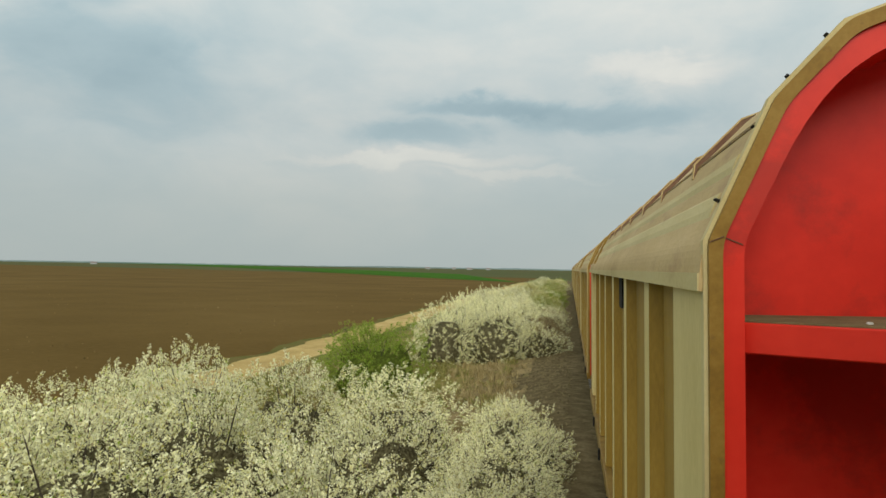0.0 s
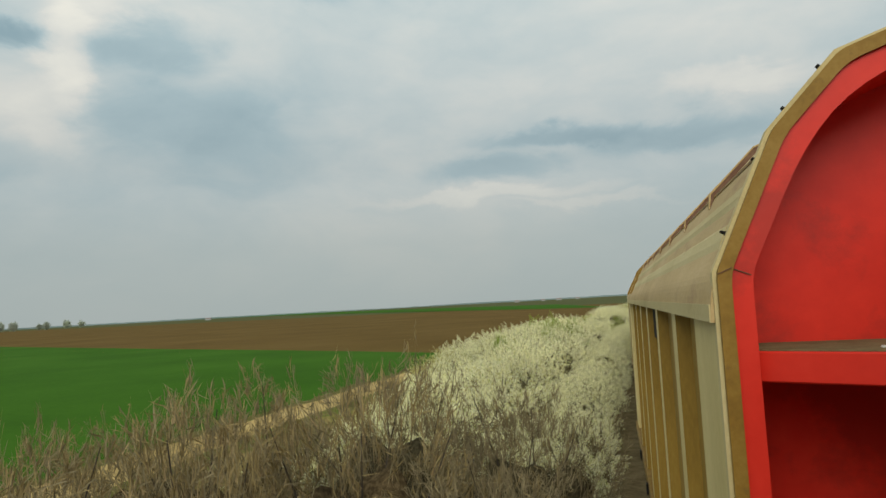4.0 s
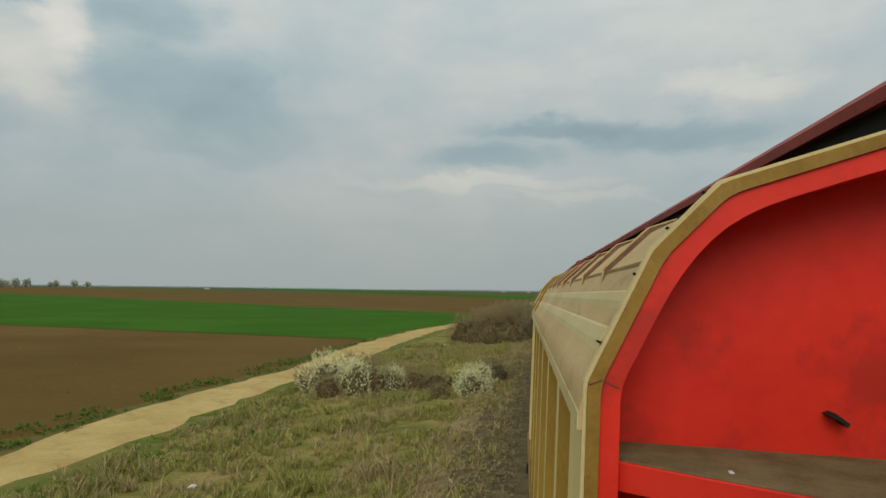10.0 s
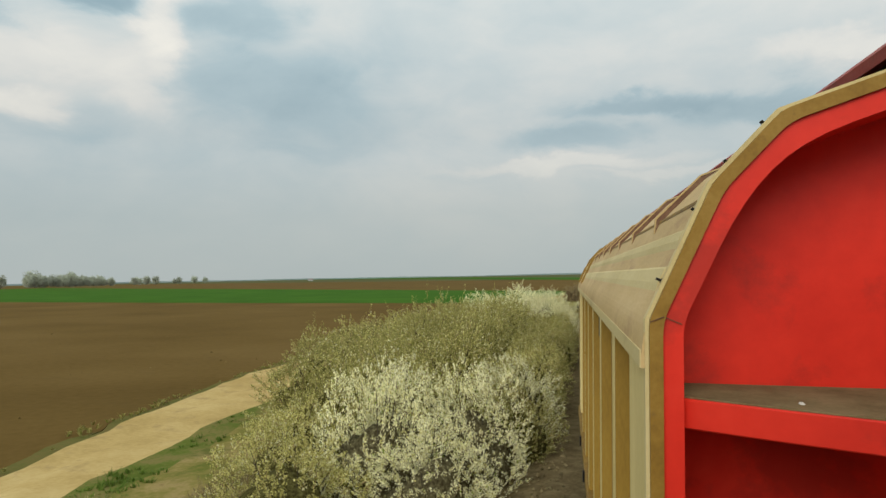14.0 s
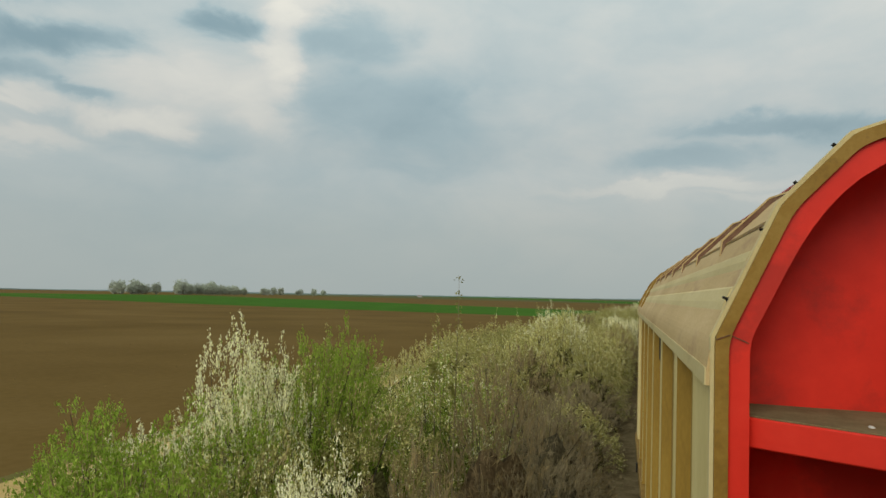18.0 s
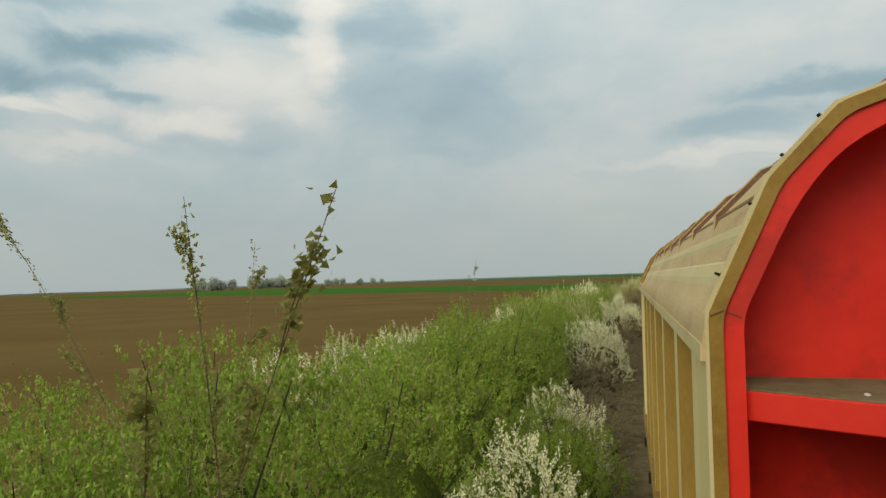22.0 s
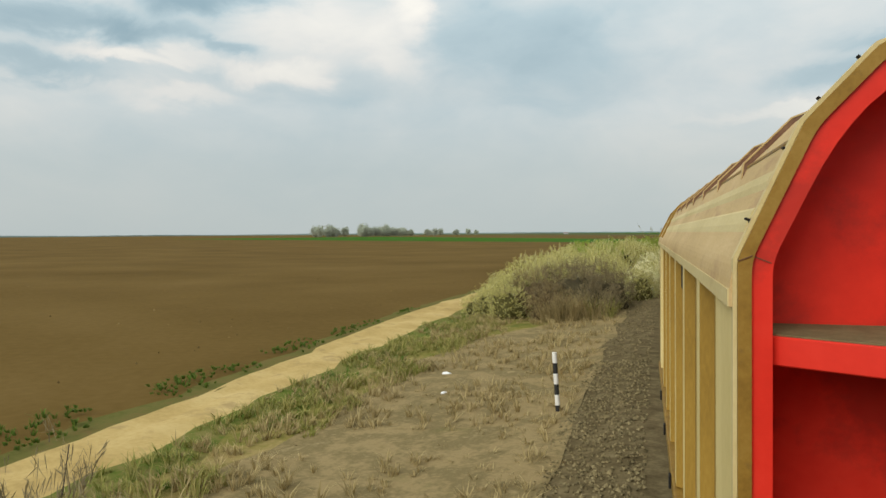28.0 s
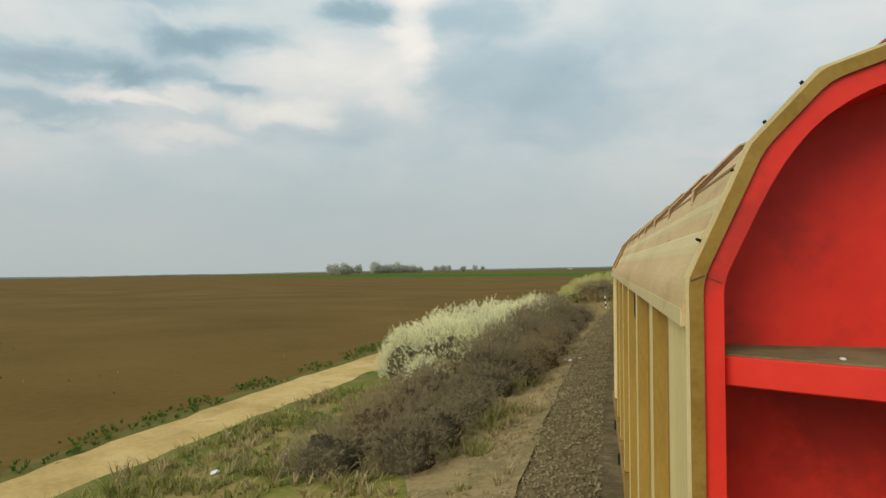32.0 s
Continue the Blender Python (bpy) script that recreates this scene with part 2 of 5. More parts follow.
RUST = (0.10, 0.045, 0.02)
M = {
    "red": surface("red_paint", ((0.58, 0.023, 0.012), (0.68, 0.031, 0.016), (0.75, 0.045, 0.025)), 1.4, 0.42, bump=0.05, fine=14, dirt=((0.20, 0.022, 0.016), 2.6, 0.52, 0.45)),
    "rib": surface("rusty_red_rib", ((0.085, 0.036, 0.022), (0.14, 0.068, 0.040), (0.23, 0.14, 0.08)), 5, 0.7, bump=0.1, dirt=(RUST, 7, 0.55, 0.7)),
    "weld": surface("brown_weld", ((0.08, 0.04, 0.022), (0.14, 0.07, 0.035)), 9, 0.7),
    "red_roof": surface("dull_red_paint", ((0.20, 0.03, 0.02), (0.30, 0.045, 0.03), (0.36, 0.07, 0.05)), 3, 0.6, bump=0.1, dirt=(RUST, 5, 0.55, 0.8)),
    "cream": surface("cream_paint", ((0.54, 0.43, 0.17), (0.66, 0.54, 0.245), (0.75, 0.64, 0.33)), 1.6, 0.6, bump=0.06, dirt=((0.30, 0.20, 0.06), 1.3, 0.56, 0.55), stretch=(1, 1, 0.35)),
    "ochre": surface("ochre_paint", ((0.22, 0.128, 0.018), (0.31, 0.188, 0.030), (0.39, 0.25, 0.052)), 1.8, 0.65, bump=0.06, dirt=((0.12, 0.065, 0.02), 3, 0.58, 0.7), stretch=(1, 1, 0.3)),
    "beige": surface("weathered_beige_roof", ((0.40, 0.275, 0.12), (0.51, 0.365, 0.17), (0.60, 0.45, 0.235)), 1.2, 0.65, bump=0.08, spec=0.15, dirt=((0.30, 0.17, 0.09), 2.5, 0.56, 0.6), stretch=(2.5, 0.5, 1)),
    "bead": surface("pale_beige_bead", ((0.46, 0.37, 0.17), (0.56, 0.46, 0.225), (0.63, 0.54, 0.29)), 1.2, 0.65, bump=0.08, spec=0.15, dirt=((0.32, 0.20, 0.10), 2.5, 0.60, 0.5), stretch=(2.5, 0.5, 1)),
    "lip": surface("ochre_edge", ((0.17, 0.092, 0.011), (0.25, 0.145, 0.020), (0.32, 0.20, 0.042)), 5, 0.6, bump=0.1, dirt=((0.10, 0.055, 0.02), 9, 0.6, 0.8)),
    "dust": surface("dusty_brown_steel", ((0.12, 0.092, 0.045), (0.19, 0.148, 0.075), (0.26, 0.20, 0.105)), 6, 0.95, bump=0.2, fine=90, spec=0.05),
    # dark steel, and painted shade under the roof cover and in the side opening
    "dark": surface("grimy_steel_and_shade", ((0.008, 0.007, 0.006), (0.018, 0.015, 0.012)), 5, 0.8, bump=0.2),
    "steel": surface("worn_steel", ((0.10, 0.085, 0.07), (0.18, 0.15, 0.12)), 8, 0.5, 0.7),
    "grime": surface("brown_running_gear", ((0.03, 0.022, 0.016), (0.06, 0.042, 0.03)), 6, 0.85, bump=0.2),
    "chip": surface("bird_lime", ((0.6, 0.58, 0.52), (0.75, 0.73, 0.68)), 30, 0.9),
}
M.update({
    "soil": surface("ploughed_soil", ((0.098, 0.061, 0.017), (0.133, 0.084, 0.025), (0.163, 0.106, 0.036)), 0.05, 0.95, bump=0.8, fine=2.6, coords="World", stretch=(1, 1, 1), detail=9.0, dirt=((0.10, 0.066, 0.023), 0.35, 0.6, 0.25), spec=0.02),
    # blue-grey tone: distance haze put into the colour
    "haze_woods": surface("hazy_distant_woods", ((0.20, 0.27, 0.27), (0.27, 0.33, 0.33)), 0.01, 1.0, fine=0.08, coords="World", spec=0.0),
    "clod": surface("dry_clods", ((0.12, 0.080, 0.030), (0.19, 0.135, 0.058)), 2.0, 0.95, island=0.5, coords="World", spec=0.02),
    "crop": surface("young_green_crop", ((0.030, 0.088, 0.008), (0.044, 0.120, 0.010), (0.060, 0.145, 0.015)), 0.06, 0.9, bump=0.8, fine=3.0, coords="World", detail=9.0, dirt=((0.085, 0.085, 0.03), 0.3, 0.66, 0.5), spec=0.02),
    "plain": surface("far_plain", ((0.11, 0.075, 0.035), (0.085, 0.10, 0.04), (0.14, 0.10, 0.055)), 0.004, 0.95, bump=0.2, fine=0.3, coords="World", spec=0.02),
    "track_dirt": surface("pale_dirt_road", ((0.36, 0.25, 0.092), (0.48, 0.345, 0.138), (0.57, 0.43, 0.195)), 0.5, 0.95, bump=0.5, fine=7.0, coords="World", detail=8.0, dirt=((0.30, 0.21, 0.10), 1.2, 0.56, 0.6), spec=0.02),
    "verge": surface("verge_ground", ((0.085, 0.105, 0.020), (0.15, 0.155, 0.034), (0.23, 0.19, 0.058), (0.31, 0.235, 0.095), (0.19, 0.135, 0.055)), 0.7, 0.95, bump=1.0, fine=7.0, coords="World", detail=10.0, dirt=((0.075, 0.10, 0.02), 0.45, 0.52, 0.75), spec=0.02),
    "straw_ground": surface("tan_straw_slope", ((0.22, 0.165, 0.075), (0.30, 0.225, 0.11), (0.18, 0.14, 0.065), (0.35, 0.27, 0.14)), 1.1, 0.95, bump=1.0, fine=9.0, coords="World", detail=10.0, dirt=((0.13, 0.125, 0.04), 0.6, 0.6, 0.6), spec=0.02),
    "road_grass": surface("green_road_edge", ((0.07, 0.095, 0.018), (0.11, 0.14, 0.026), (0.19, 0.16, 0.055), (0.13, 0.15, 0.03)), 0.9, 0.95, bump=1.0, fine=9.0, coords="World", spec=0.02),
    "edge_grass": surface("road_edge_grass", ((0.085, 0.095, 0.022), (0.13, 0.12, 0.036), (0.17, 0.115, 0.045)), 0.9, 0.95, bump=0.8, fine=8.0, coords="World", spec=0.02),
    "gravel": surface("ballast_gravel", ((0.075, 0.056, 0.027), (0.14, 0.108, 0.055), (0.22, 0.175, 0.092)), 3.0, 0.95, bump=1.0, fine=16.0, coords="World", spec=0.02),
    "stone": surface("ballast_stones", ((0.145, 0.115, 0.058), (0.225, 0.185, 0.098)), 1.0, 0.95, bump=0.3, fine=30, island=0.45, coords="World", spec=0.02),
    "blades": petals("grass_blades", (0.15, 0.17, 0.030), (0.40, 0.34, 0.12), 0.2),
    "lush": petals("lush_blades", (0.07, 0.13, 0.018), (0.15, 0.22, 0.035), 0.3),
    "straw": petals("dry_straw", (0.24, 0.18, 0.075), (0.46, 0.37, 0.18), 0.2),
    "bark": surface("dark_bark", ((0.035, 0.027, 0.02), (0.07, 0.055, 0.04)), 12, 0.95, bump=0.3),
    "twig": surface("brown_twigs", ((0.24, 0.17, 0.085), (0.36, 0.265, 0.14)), 3, 0.95, island=0.35),
    "twig_dark": surface("grey_brown_twigs", ((0.15, 0.115, 0.068), (0.24, 0.185, 0.11)), 3, 0.95, island=0.35),
    "white": petals("white_blossom", (0.82, 0.79, 0.45), (0.94, 0.92, 0.64), 0.22),
    "cream_bloom": petals("faded_cream_blossom", (0.48, 0.44, 0.13), (0.78, 0.73, 0.31), 0.25),
    "leaf": petals("fresh_green_leaves", (0.17, 0.27, 0.022), (0.36, 0.46, 0.07), 0.3),
    "olive": petals("olive_young_leaves", (0.20, 0.20, 0.045), (0.36, 0.34, 0.11), 0.45),
    "bud": petals("tan_buds", (0.22, 0.16, 0.065), (0.38, 0.29, 0.13), 0.2),
    "bud_dark": petals("grey_buds", (0.19, 0.155, 0.085), (0.33, 0.27, 0.15), 0.3),
    # cores: dark mottling paints the shade in gaps between the sprays
    "core_pale": surface("shaded_pale_growth", ((0.022, 0.018, 0.010), (0.055, 0.045, 0.023), (0.13, 0.115, 0.06), (0.28, 0.26, 0.145)), 17.0, 0.95, bump=1.0, fine=48, coords="World", spec=0.02),
    "core_olive": surface("shaded_olive_growth", ((0.018, 0.015, 0.007), (0.045, 0.038, 0.013), (0.10, 0.092, 0.03), (0.20, 0.185, 0.07)), 17.0, 0.95, bump=1.0, fine=48, coords="World", spec=0.02),
    "core_green": surface("shaded_green_growth", ((0.026, 0.030, 0.008), (0.075, 0.095, 0.015), (0.17, 0.22, 0.038)), 17.0, 0.95, bump=1.0, fine=48, coords="World", spec=0.02),
    "core_brown": surface("shaded_brown_growth", ((0.028, 0.020, 0.011), (0.085, 0.060, 0.03), (0.18, 0.13, 0.068)), 17.0, 0.95, bump=1.0, fine=48, coords="World", spec=0.02),
    "core_dark": surface("shaded_dark_growth", ((0.022, 0.018, 0.011), (0.065, 0.054, 0.030), (0.14, 0.115, 0.064)), 17.0, 0.95, bump=1.0, fine=48, coords="World", spec=0.02),
    # paled so that the colour carries the haze of distance
    "far_leaf": petals("haze_pale_foliage", (0.42, 0.46, 0.36), (0.56, 0.58, 0.48), 0.5),
    "wood_sleeper": surface("sleeper_concrete", ((0.16, 0.15, 0.13), (0.24, 0.22, 0.19)), 5, 0.9),
    "post_white": surface("white_post_paint", ((0.62, 0.61, 0.58), (0.78, 0.77, 0.74)), 12, 0.6),
    "post_black": surface("black_post_paint", ((0.012, 0.012, 0.012), (0.03, 0.03, 0.03)), 12, 0.6),
    "plastic": surface("white_plastic", ((0.68, 0.69, 0.70), (0.82, 0.82, 0.82)), 12, 0.5),
    "house_wall": surface("pale_plaster", ((0.33, 0.33, 0.32), (0.42, 0.42, 0.41)), 0.4, 0.9),
    "house_roof": surface("roof_tiles", ((0.20, 0.17, 0.15), (0.26, 0.22, 0.20)), 0.6, 0.9),
})


# ---- mesh helpers ----
def mesh_of(name, verts, faces, material=None, smooth=False):
    me = bpy.data.meshes.new(name)
    me.from_pydata([tuple(v) for v in verts], [], faces)
    if material:
        me.materials.append(material)
    if smooth:
        me.polygons.foreach_set("use_smooth", [True] * len(me.polygons))
    me.update()
    return me


def part(name, me, parent, label=""):
    ob = new(name, me)
    ob.parent = parent
    return tagged(ob, label) if label else ob


def box(x0, x1, y0, y1, z0, z1, bevel=0.0):
    bm = bmesh.new()
    bmesh.ops.create_cube(bm, size=1)
    for v in bm.verts:
        v.co = ((x0 + x1) / 2 + v.co.x * (x1 - x0), (y0 + y1) / 2 + v.co.y * (y1 - y0), (z0 + z1) / 2 + v.co.z * (z1 - z0))
    if bevel:
        bmesh.ops.bevel(bm, geom=bm.edges[:], offset=bevel, segments=1, affect="EDGES")
    return bm


def done(name, bm, material):
    me = bpy.data.meshes.new(name)
    bm.normal_update()
    bm.to_mesh(me)
    bm.free()
    me.materials.append(material)
    return me


def prism(profile, y0, y1):
    """A closed outline in x and z, drawn out from y0 to y1."""
    n = len(profile)
    vs = [(x, y0, z) for x, z in profile] + [(x, y1, z) for x, z in profile]
    fs = [tuple(range(n)), tuple(reversed(range(n, 2 * n)))]
    fs += [((i + 1) % n, i, n + i, n + (i + 1) % n) for i in range(n)]
    return vs, fs


def prism_mesh(name, profile, y0, y1, material, bevel=0.0):
    vs, fs = prism(profile, y0, y1)
    me = mesh_of(name, vs, fs, material)
    bm = bmesh.new()
    bm.from_mesh(me)
    bmesh.ops.recalc_face_normals(bm, faces=bm.faces)
    if bevel:
        bmesh.ops.bevel(bm, geom=bm.edges[:], offset=bevel, segments=1, affect="EDGES")
    bm.to_mesh(me)
    bm.free()
    return me


def plate(name, plan, z0, z1, material, bevel=0.0):
    """A flat outline in x and y, with thickness from z0 to z1."""
    n = len(plan)
    bm = bmesh.new()
    low = [bm.verts.new((x, y, z0)) for x, y in plan]
    top = [bm.verts.new((x, y, z1)) for x, y in plan]
    bm.faces.new(low)
    bm.faces.new(top)
    for i in range(n):
        bm.faces.new((low[i], low[(i + 1) % n], top[(i + 1) % n], top[i]))
    bmesh.ops.recalc_face_normals(bm, faces=bm.faces)
    if bevel:
        bmesh.ops.bevel(bm, geom=bm.edges[:], offset=bevel, segments=1, affect="EDGES")
    return done(name, bm, material)


def band(outer, inner, y0, y1, name, material):
    """A strip between two open lines of the same length, with depth from y0 to y1."""
    n = len(outer)
    vs = [(x, y, z) for y in (y0, y1) for line in (outer, inner) for x, z in line]
    o0, i0, o1, i1 = 0, n, 2 * n, 3 * n
    fs = []
    for k in range(n - 1):
        fs += [(o0 + k, o0 + k + 1, i0 + k + 1, i0 + k), (o1 + k + 1, o1 + k, i1 + k, i1 + k + 1),
               (o0 + k + 1, o0 + k, o1 + k, o1 + k + 1), (i0 + k, i0 + k + 1, i1 + k + 1, i1 + k)]
    fs += [(o0, i0, i1, o1), (i0 + n - 1, o0 + n - 1, o1 + n - 1, i1 + n - 1)]
    me = mesh_of(name, vs, fs, material)
    bm = bmesh.new()
    bm.from_mesh(me)
    bmesh.ops.recalc_face_normals(bm, faces=bm.faces)
    bm.to_mesh(me)
    bm.free()
    return me


def offset_line(line, d):
    """The line moved d metres to its right."""
    out = []
    for i, (x, z) in enumerate(line):
        a = line[max(i - 1, 0)]
        b = line[min(i + 1, len(line) - 1)]
        p = Vector((b[0] - a[0], b[1] - a[1])).normalized()
        q = Vector((p.y, -p.x))
        if 0 < i < len(line) - 1:
            u = Vector((x - a[0], z - a[1])).normalized()
            q = q / max(0.6, q.dot(Vector((u.y, -u.x))))
        out.append((x + q.x * d, z + q.y * d))
    return out


def rounded(line, reach, n=4, first_reach=None):
    """The line with its inner corners eased over reach metres; the first corner by a reach of its own."""
    out = [line[0]]
    for a, b, c in zip(line, line[1:], line[2:]):
        a, b, c = Vector(a), Vector(b), Vector(c)
        r = reach if len(out) > n + 1 or first_reach is None else first_reach
        p = b + (a - b).normalized() * min(r, 0.48 * (a - b).length)
        q = b + (c - b).normalized() * min(r, 0.48 * (c - b).length)
        for k in range(n + 1):
            f = k / n
            out.append(tuple(p.lerp(b, f).lerp(b.lerp(q, f), f)))
    return out + [line[-1]]


# ---- ground, fields, road, ballast ----
def sheet(name, xs, ys, height, material, label, category="ground", kind="structure", wander=None):
    """A strip along the line: columns xs (numbers or functions of y), rows ys."""
    vs, fs, n = [], [], len(xs)
    for y in ys:
        for i, x in enumerate(xs):
            xv = x(y) if callable(x) else x
            vs.append(W(xv, y, height(xv, y, i)))
    for r in range(len(ys) - 1):
        for c in range(n - 1):
            k = r * n + c
            fs.append((k, k + 1, k + n + 1, k + n))
    ob = new(name, mesh_of(name, vs, fs, material, smooth=True))
    return tagged(ob, label, category, kind=kind)


def steps(a, b, d):
    n = max(1, int(round((b - a) / d)))
    return [a + (b - a) * i / n for i in range(n + 1)]


def lerp_table(table, y):
    if y <= table[0][0]:
        return table[0][1]
    for (a, u), (b, v) in zip(table, table[1:]):
        if y <= b:
            return u + (v - u) * (y - a) / (b - a)
    return table[-1][1]


ROAD_IN = ((-420, -10.6), (-374, -10.6), (-360, -10.1), (-326, -9.7), (-318, -10.1), (-300, -10.9), (-220, -12.0), (-158, -10.4), (-149, -11.1), (-107, -11.6), (-100, -11.4), (-89, -11.9), (-76, -11.6), (-66, -12.4), (-45, -13.4), (-25, -13.0), (30, -11.6), (200, -12.5))
ROAD_OUT = ((-420, -13.0), (-374, -12.95), (-365, -13.1), (-355, -12.7), (-340, -12.4), (-324, -12.1), (-302, -13.7), (-220, -14.5), (-156, -13.3), (-149, -14.7), (-139, -15.8), (-105, -14.4), (-98, -15.0), (-83, -14.3), (-76, -15.1), (-67, -15.9), (-45, -16.5), (-25, -15.6), (-17, -15.2), (30, -14.5), (200, -15.5))


def ragged(y, seed, amount):
    return amount * (noise.noise(Vector((y * 0.35, seed, 0))) + 0.6 * noise.noise(Vector((y * 1.3, seed, 5))))


def road_in(y):
    return lerp_table(ROAD_IN, y) + ragged(y, 2.0, 0.40)


def road_out(y):
    return lerp_table(ROAD_OUT, y) + ragged(y, 7.0, 0.38)


def build_ground():
    n = 64
    vs = [(0, 0, -1.32)] + [(r * math.cos(2 * math.pi * k / n), r * math.sin(2 * math.pi * k / n), -1.32) for r in (300, 1200, 4600) for k in range(n)]
    fs = [(0, 1 + k, 1 + (k + 1) % n) for k in range(n)]
    for ring in range(2):
        a, b = 1 + ring * n, 1 + (ring + 1) * n
        fs += [(a + k, b + k, b + (k + 1) % n, a + (k + 1) % n) for k in range(n)]
    tagged(new("ground", mesh_of("ground", vs, fs, M["plain"])), "wide brown and green plain reaching the horizon", "ground", kind="structure")

    def rough(amount, freq):
        return lambda x, y, i: -1.2 + amount * noise.noise(Vector((x * freq, y * freq, 1.5)))

    far = [-3600, -2000, -1100, -600, -320, -180, -110, -70, -45, -30, -24, -20]
    edge = lambda y: road_out(y) - 0.05
    sheet("ploughed_field", far + [edge], steps(-470, -100, 4) + steps(-96, -58, 2), rough(0.05, 0.05), M["soil"], "bare brown ploughed field beside the dirt road", "field")
    border = lambda x: 2.0 - 0.53 * x
    for name, material, label, a, b in (("green_field", "crop", "bright green field of young crop", lambda x: -59.0 - 0.15 * (x + 17), border), ("ploughed_field", "soil", "wide bare brown field behind the green crop", lambda x: -58.0, lambda x: border(x) + 330)):
        cols = ([-700, -600] if material == "crop" else far[:4]) + far[4:] + [-18, -16.3, -15]
        lift = 0.03 if material == "crop" else 0.0
        vs, n = [], 40
        for i in range(n + 1):
            for x in cols:
                y = a(x) + (b(x) - a(x)) * i / n
                vs.append(W(min(x, road_out(y) - 0.3) if y < 220 else x, y, lift - 1.2 + 0.05 * noise.noise(Vector((x * 0.05, y * 0.05, 1.5)))))
        c = len(cols)
        fs = [(r * c + k, r * c + k + 1, (r + 1) * c + k + 1, (r + 1) * c + k) for r in range(n) for k in range(c - 1)]
        tagged(new(name, mesh_of(name, vs, fs, M[material], smooth=True)), label, "field", kind="structure")
    slant = [(-3600, 4200), (-1800, 2600), (-900, 1500), (-237, 560), (-79, 310), (-29, 238), (-16, 220)]
    vs = [(x, y, -1.12) for x, y in slant] + [(x - 60, y + 260 + abs(x) * 0.35, -1.12) for x, y in slant]
    m = len(slant)
    tagged(new("green_field", mesh_of("green_field", vs, [(i, i + 1, m + i + 1, m + i) for i in range(m - 1)], M["crop"])), "distant dark green strip of crop on the plain", "field", kind="structure")

    ys = steps(-430, 220, 1.0)
    bump = lambda s: lambda x, y, i: s + 0.03 * noise.noise(Vector((x * 0.7, y * 0.7, 3)))
    sheet("road_edge", [lambda y: road_out(y) - lerp_table(((-175, 0.75), (-165, 0.42), (-122, 0.42), (-112, 0.75)), y) + ragged(y, 9.0, 0.6), lambda y: road_out(y) - 0.3, lambda y: road_out(y) + 0.15], ys, bump(-1.15), M["edge_grass"], "ragged green grass strip between dirt road and field", "grass verge")

    def rut(x, y, i):
        return -1.13 + (0.0, -0.015, -0.06, -0.01, 0.015, -0.01, -0.06, -0.015, 0.0)[i] + 0.02 * noise.noise(Vector((x, y * 0.6, 8)))

    cols = [(lambda k: lambda y: road_out(y) + (road_in(y) - road_out(y)) * k)(k) for k in (0, 0.12, 0.24, 0.36, 0.5, 0.64, 0.76, 0.88, 1.0)]
    sheet("road", cols, ys, rut, M["track_dirt"], "pale sandy dirt road with two worn ruts", "dirt road")

    def verge_z(x, y, i):
        base = lerp_table(((-14, -1.06), (-10, -1.02), (-7, -0.95), (-4.5, -0.80), (-2.6, -0.62), (-2.0, -0.49), (-1.4, -0.385)), x)
        return base + 0.07 * noise.noise(Vector((x * 0.8, y * 0.8, 2))) + 0.05 * noise.noise(Vector((x * 2.3, y * 2.3, 6)))

    inner = lambda y: lerp_table(((-345, -3.7), (-334, -7.4), (-312, -7.6), (-305, -3.7), (-120, -3.7), (-112, -2.6), (-70, -2.6), (-62, -3.7)), y) + ragged(y, 11.0, 0.7)
    lush = lambda y: road_in(y) + 1.0 + ragged(y, 13.0, 0.8)
    mid = [(lambda k: lambda y: lush(y) + (inner(y) - lush(y)) * k)(k) for k in (0, 0.15, 0.3, 0.45, 0.6, 0.75, 0.9, 1.0)]
    sheet("verge", mid, ys, verge_z, M["verge"], "rough verge of matted dry and green grass", "verge")
    sheet("road_grass", [lambda y: road_in(y) - 0.12, lambda y: road_in(y) + 0.35, lush], ys, verge_z, M["road_grass"], "fresh green grass edging the dirt road", "grass verge")
    sheet("straw_slope", [inner, lambda y: 0.6 * inner(y) - 1.0, lambda y: 0.3 * inner(y) - 1.65, -2.1, lambda y: -1.68 + ragged(y, 17.0, 0.22)], ys, verge_z, M["straw_ground"], "tan slope of flattened straw beside the ballast", "verge")
    ballast = lambda x, y, i: lerp_table(((-2.9, -0.72), (-2.3, -0.58), (-1.4, -0.40), (-0.6, -0.24), (3.4, -0.24), (6.0, -1.35)), x) + 0.02 * noise.noise(Vector((x * 3, y * 3, 4)))
    sheet("ballast", [lambda y: -2.45 + ragged(y, 3.0, 0.25), -1.9, -1.4, -1.0, -0.6, 0.5, 2.5, 3.4, 6.0], steps(-430, 220, 1.0), ballast, M["gravel"], "grey-brown gravel ballast bed under the track", "ballast")
    for x, side in ((0.7825, 1), (2.2175, -1)):
        prof = [(-0.036, 0.0), (0.036, 0.0), (0.036, -0.04), (0.01, -0.05), (0.01, -0.15), (0.07, -0.17), (-0.07, -0.17), (-0.01, -0.15), (-0.01, -0.05), (-0.036, -0.04)]
        yy = steps(-430, 220, 5.0)
        vs = [W(x + px, y, pz) for y in yy for px, pz in prof]
        k = len(prof)
        fs = [(r * k + i, r * k + (i + 1) % k, (r + 1) * k + (i + 1) % k, (r + 1) * k + i) for r in range(len(yy) - 1) for i in range(k)]
        tagged(new("rail", mesh_of("rail", vs, fs, M["steel"])), "worn steel rail under the wagons", "rail", kind="structure")
    vs, fs = [], []
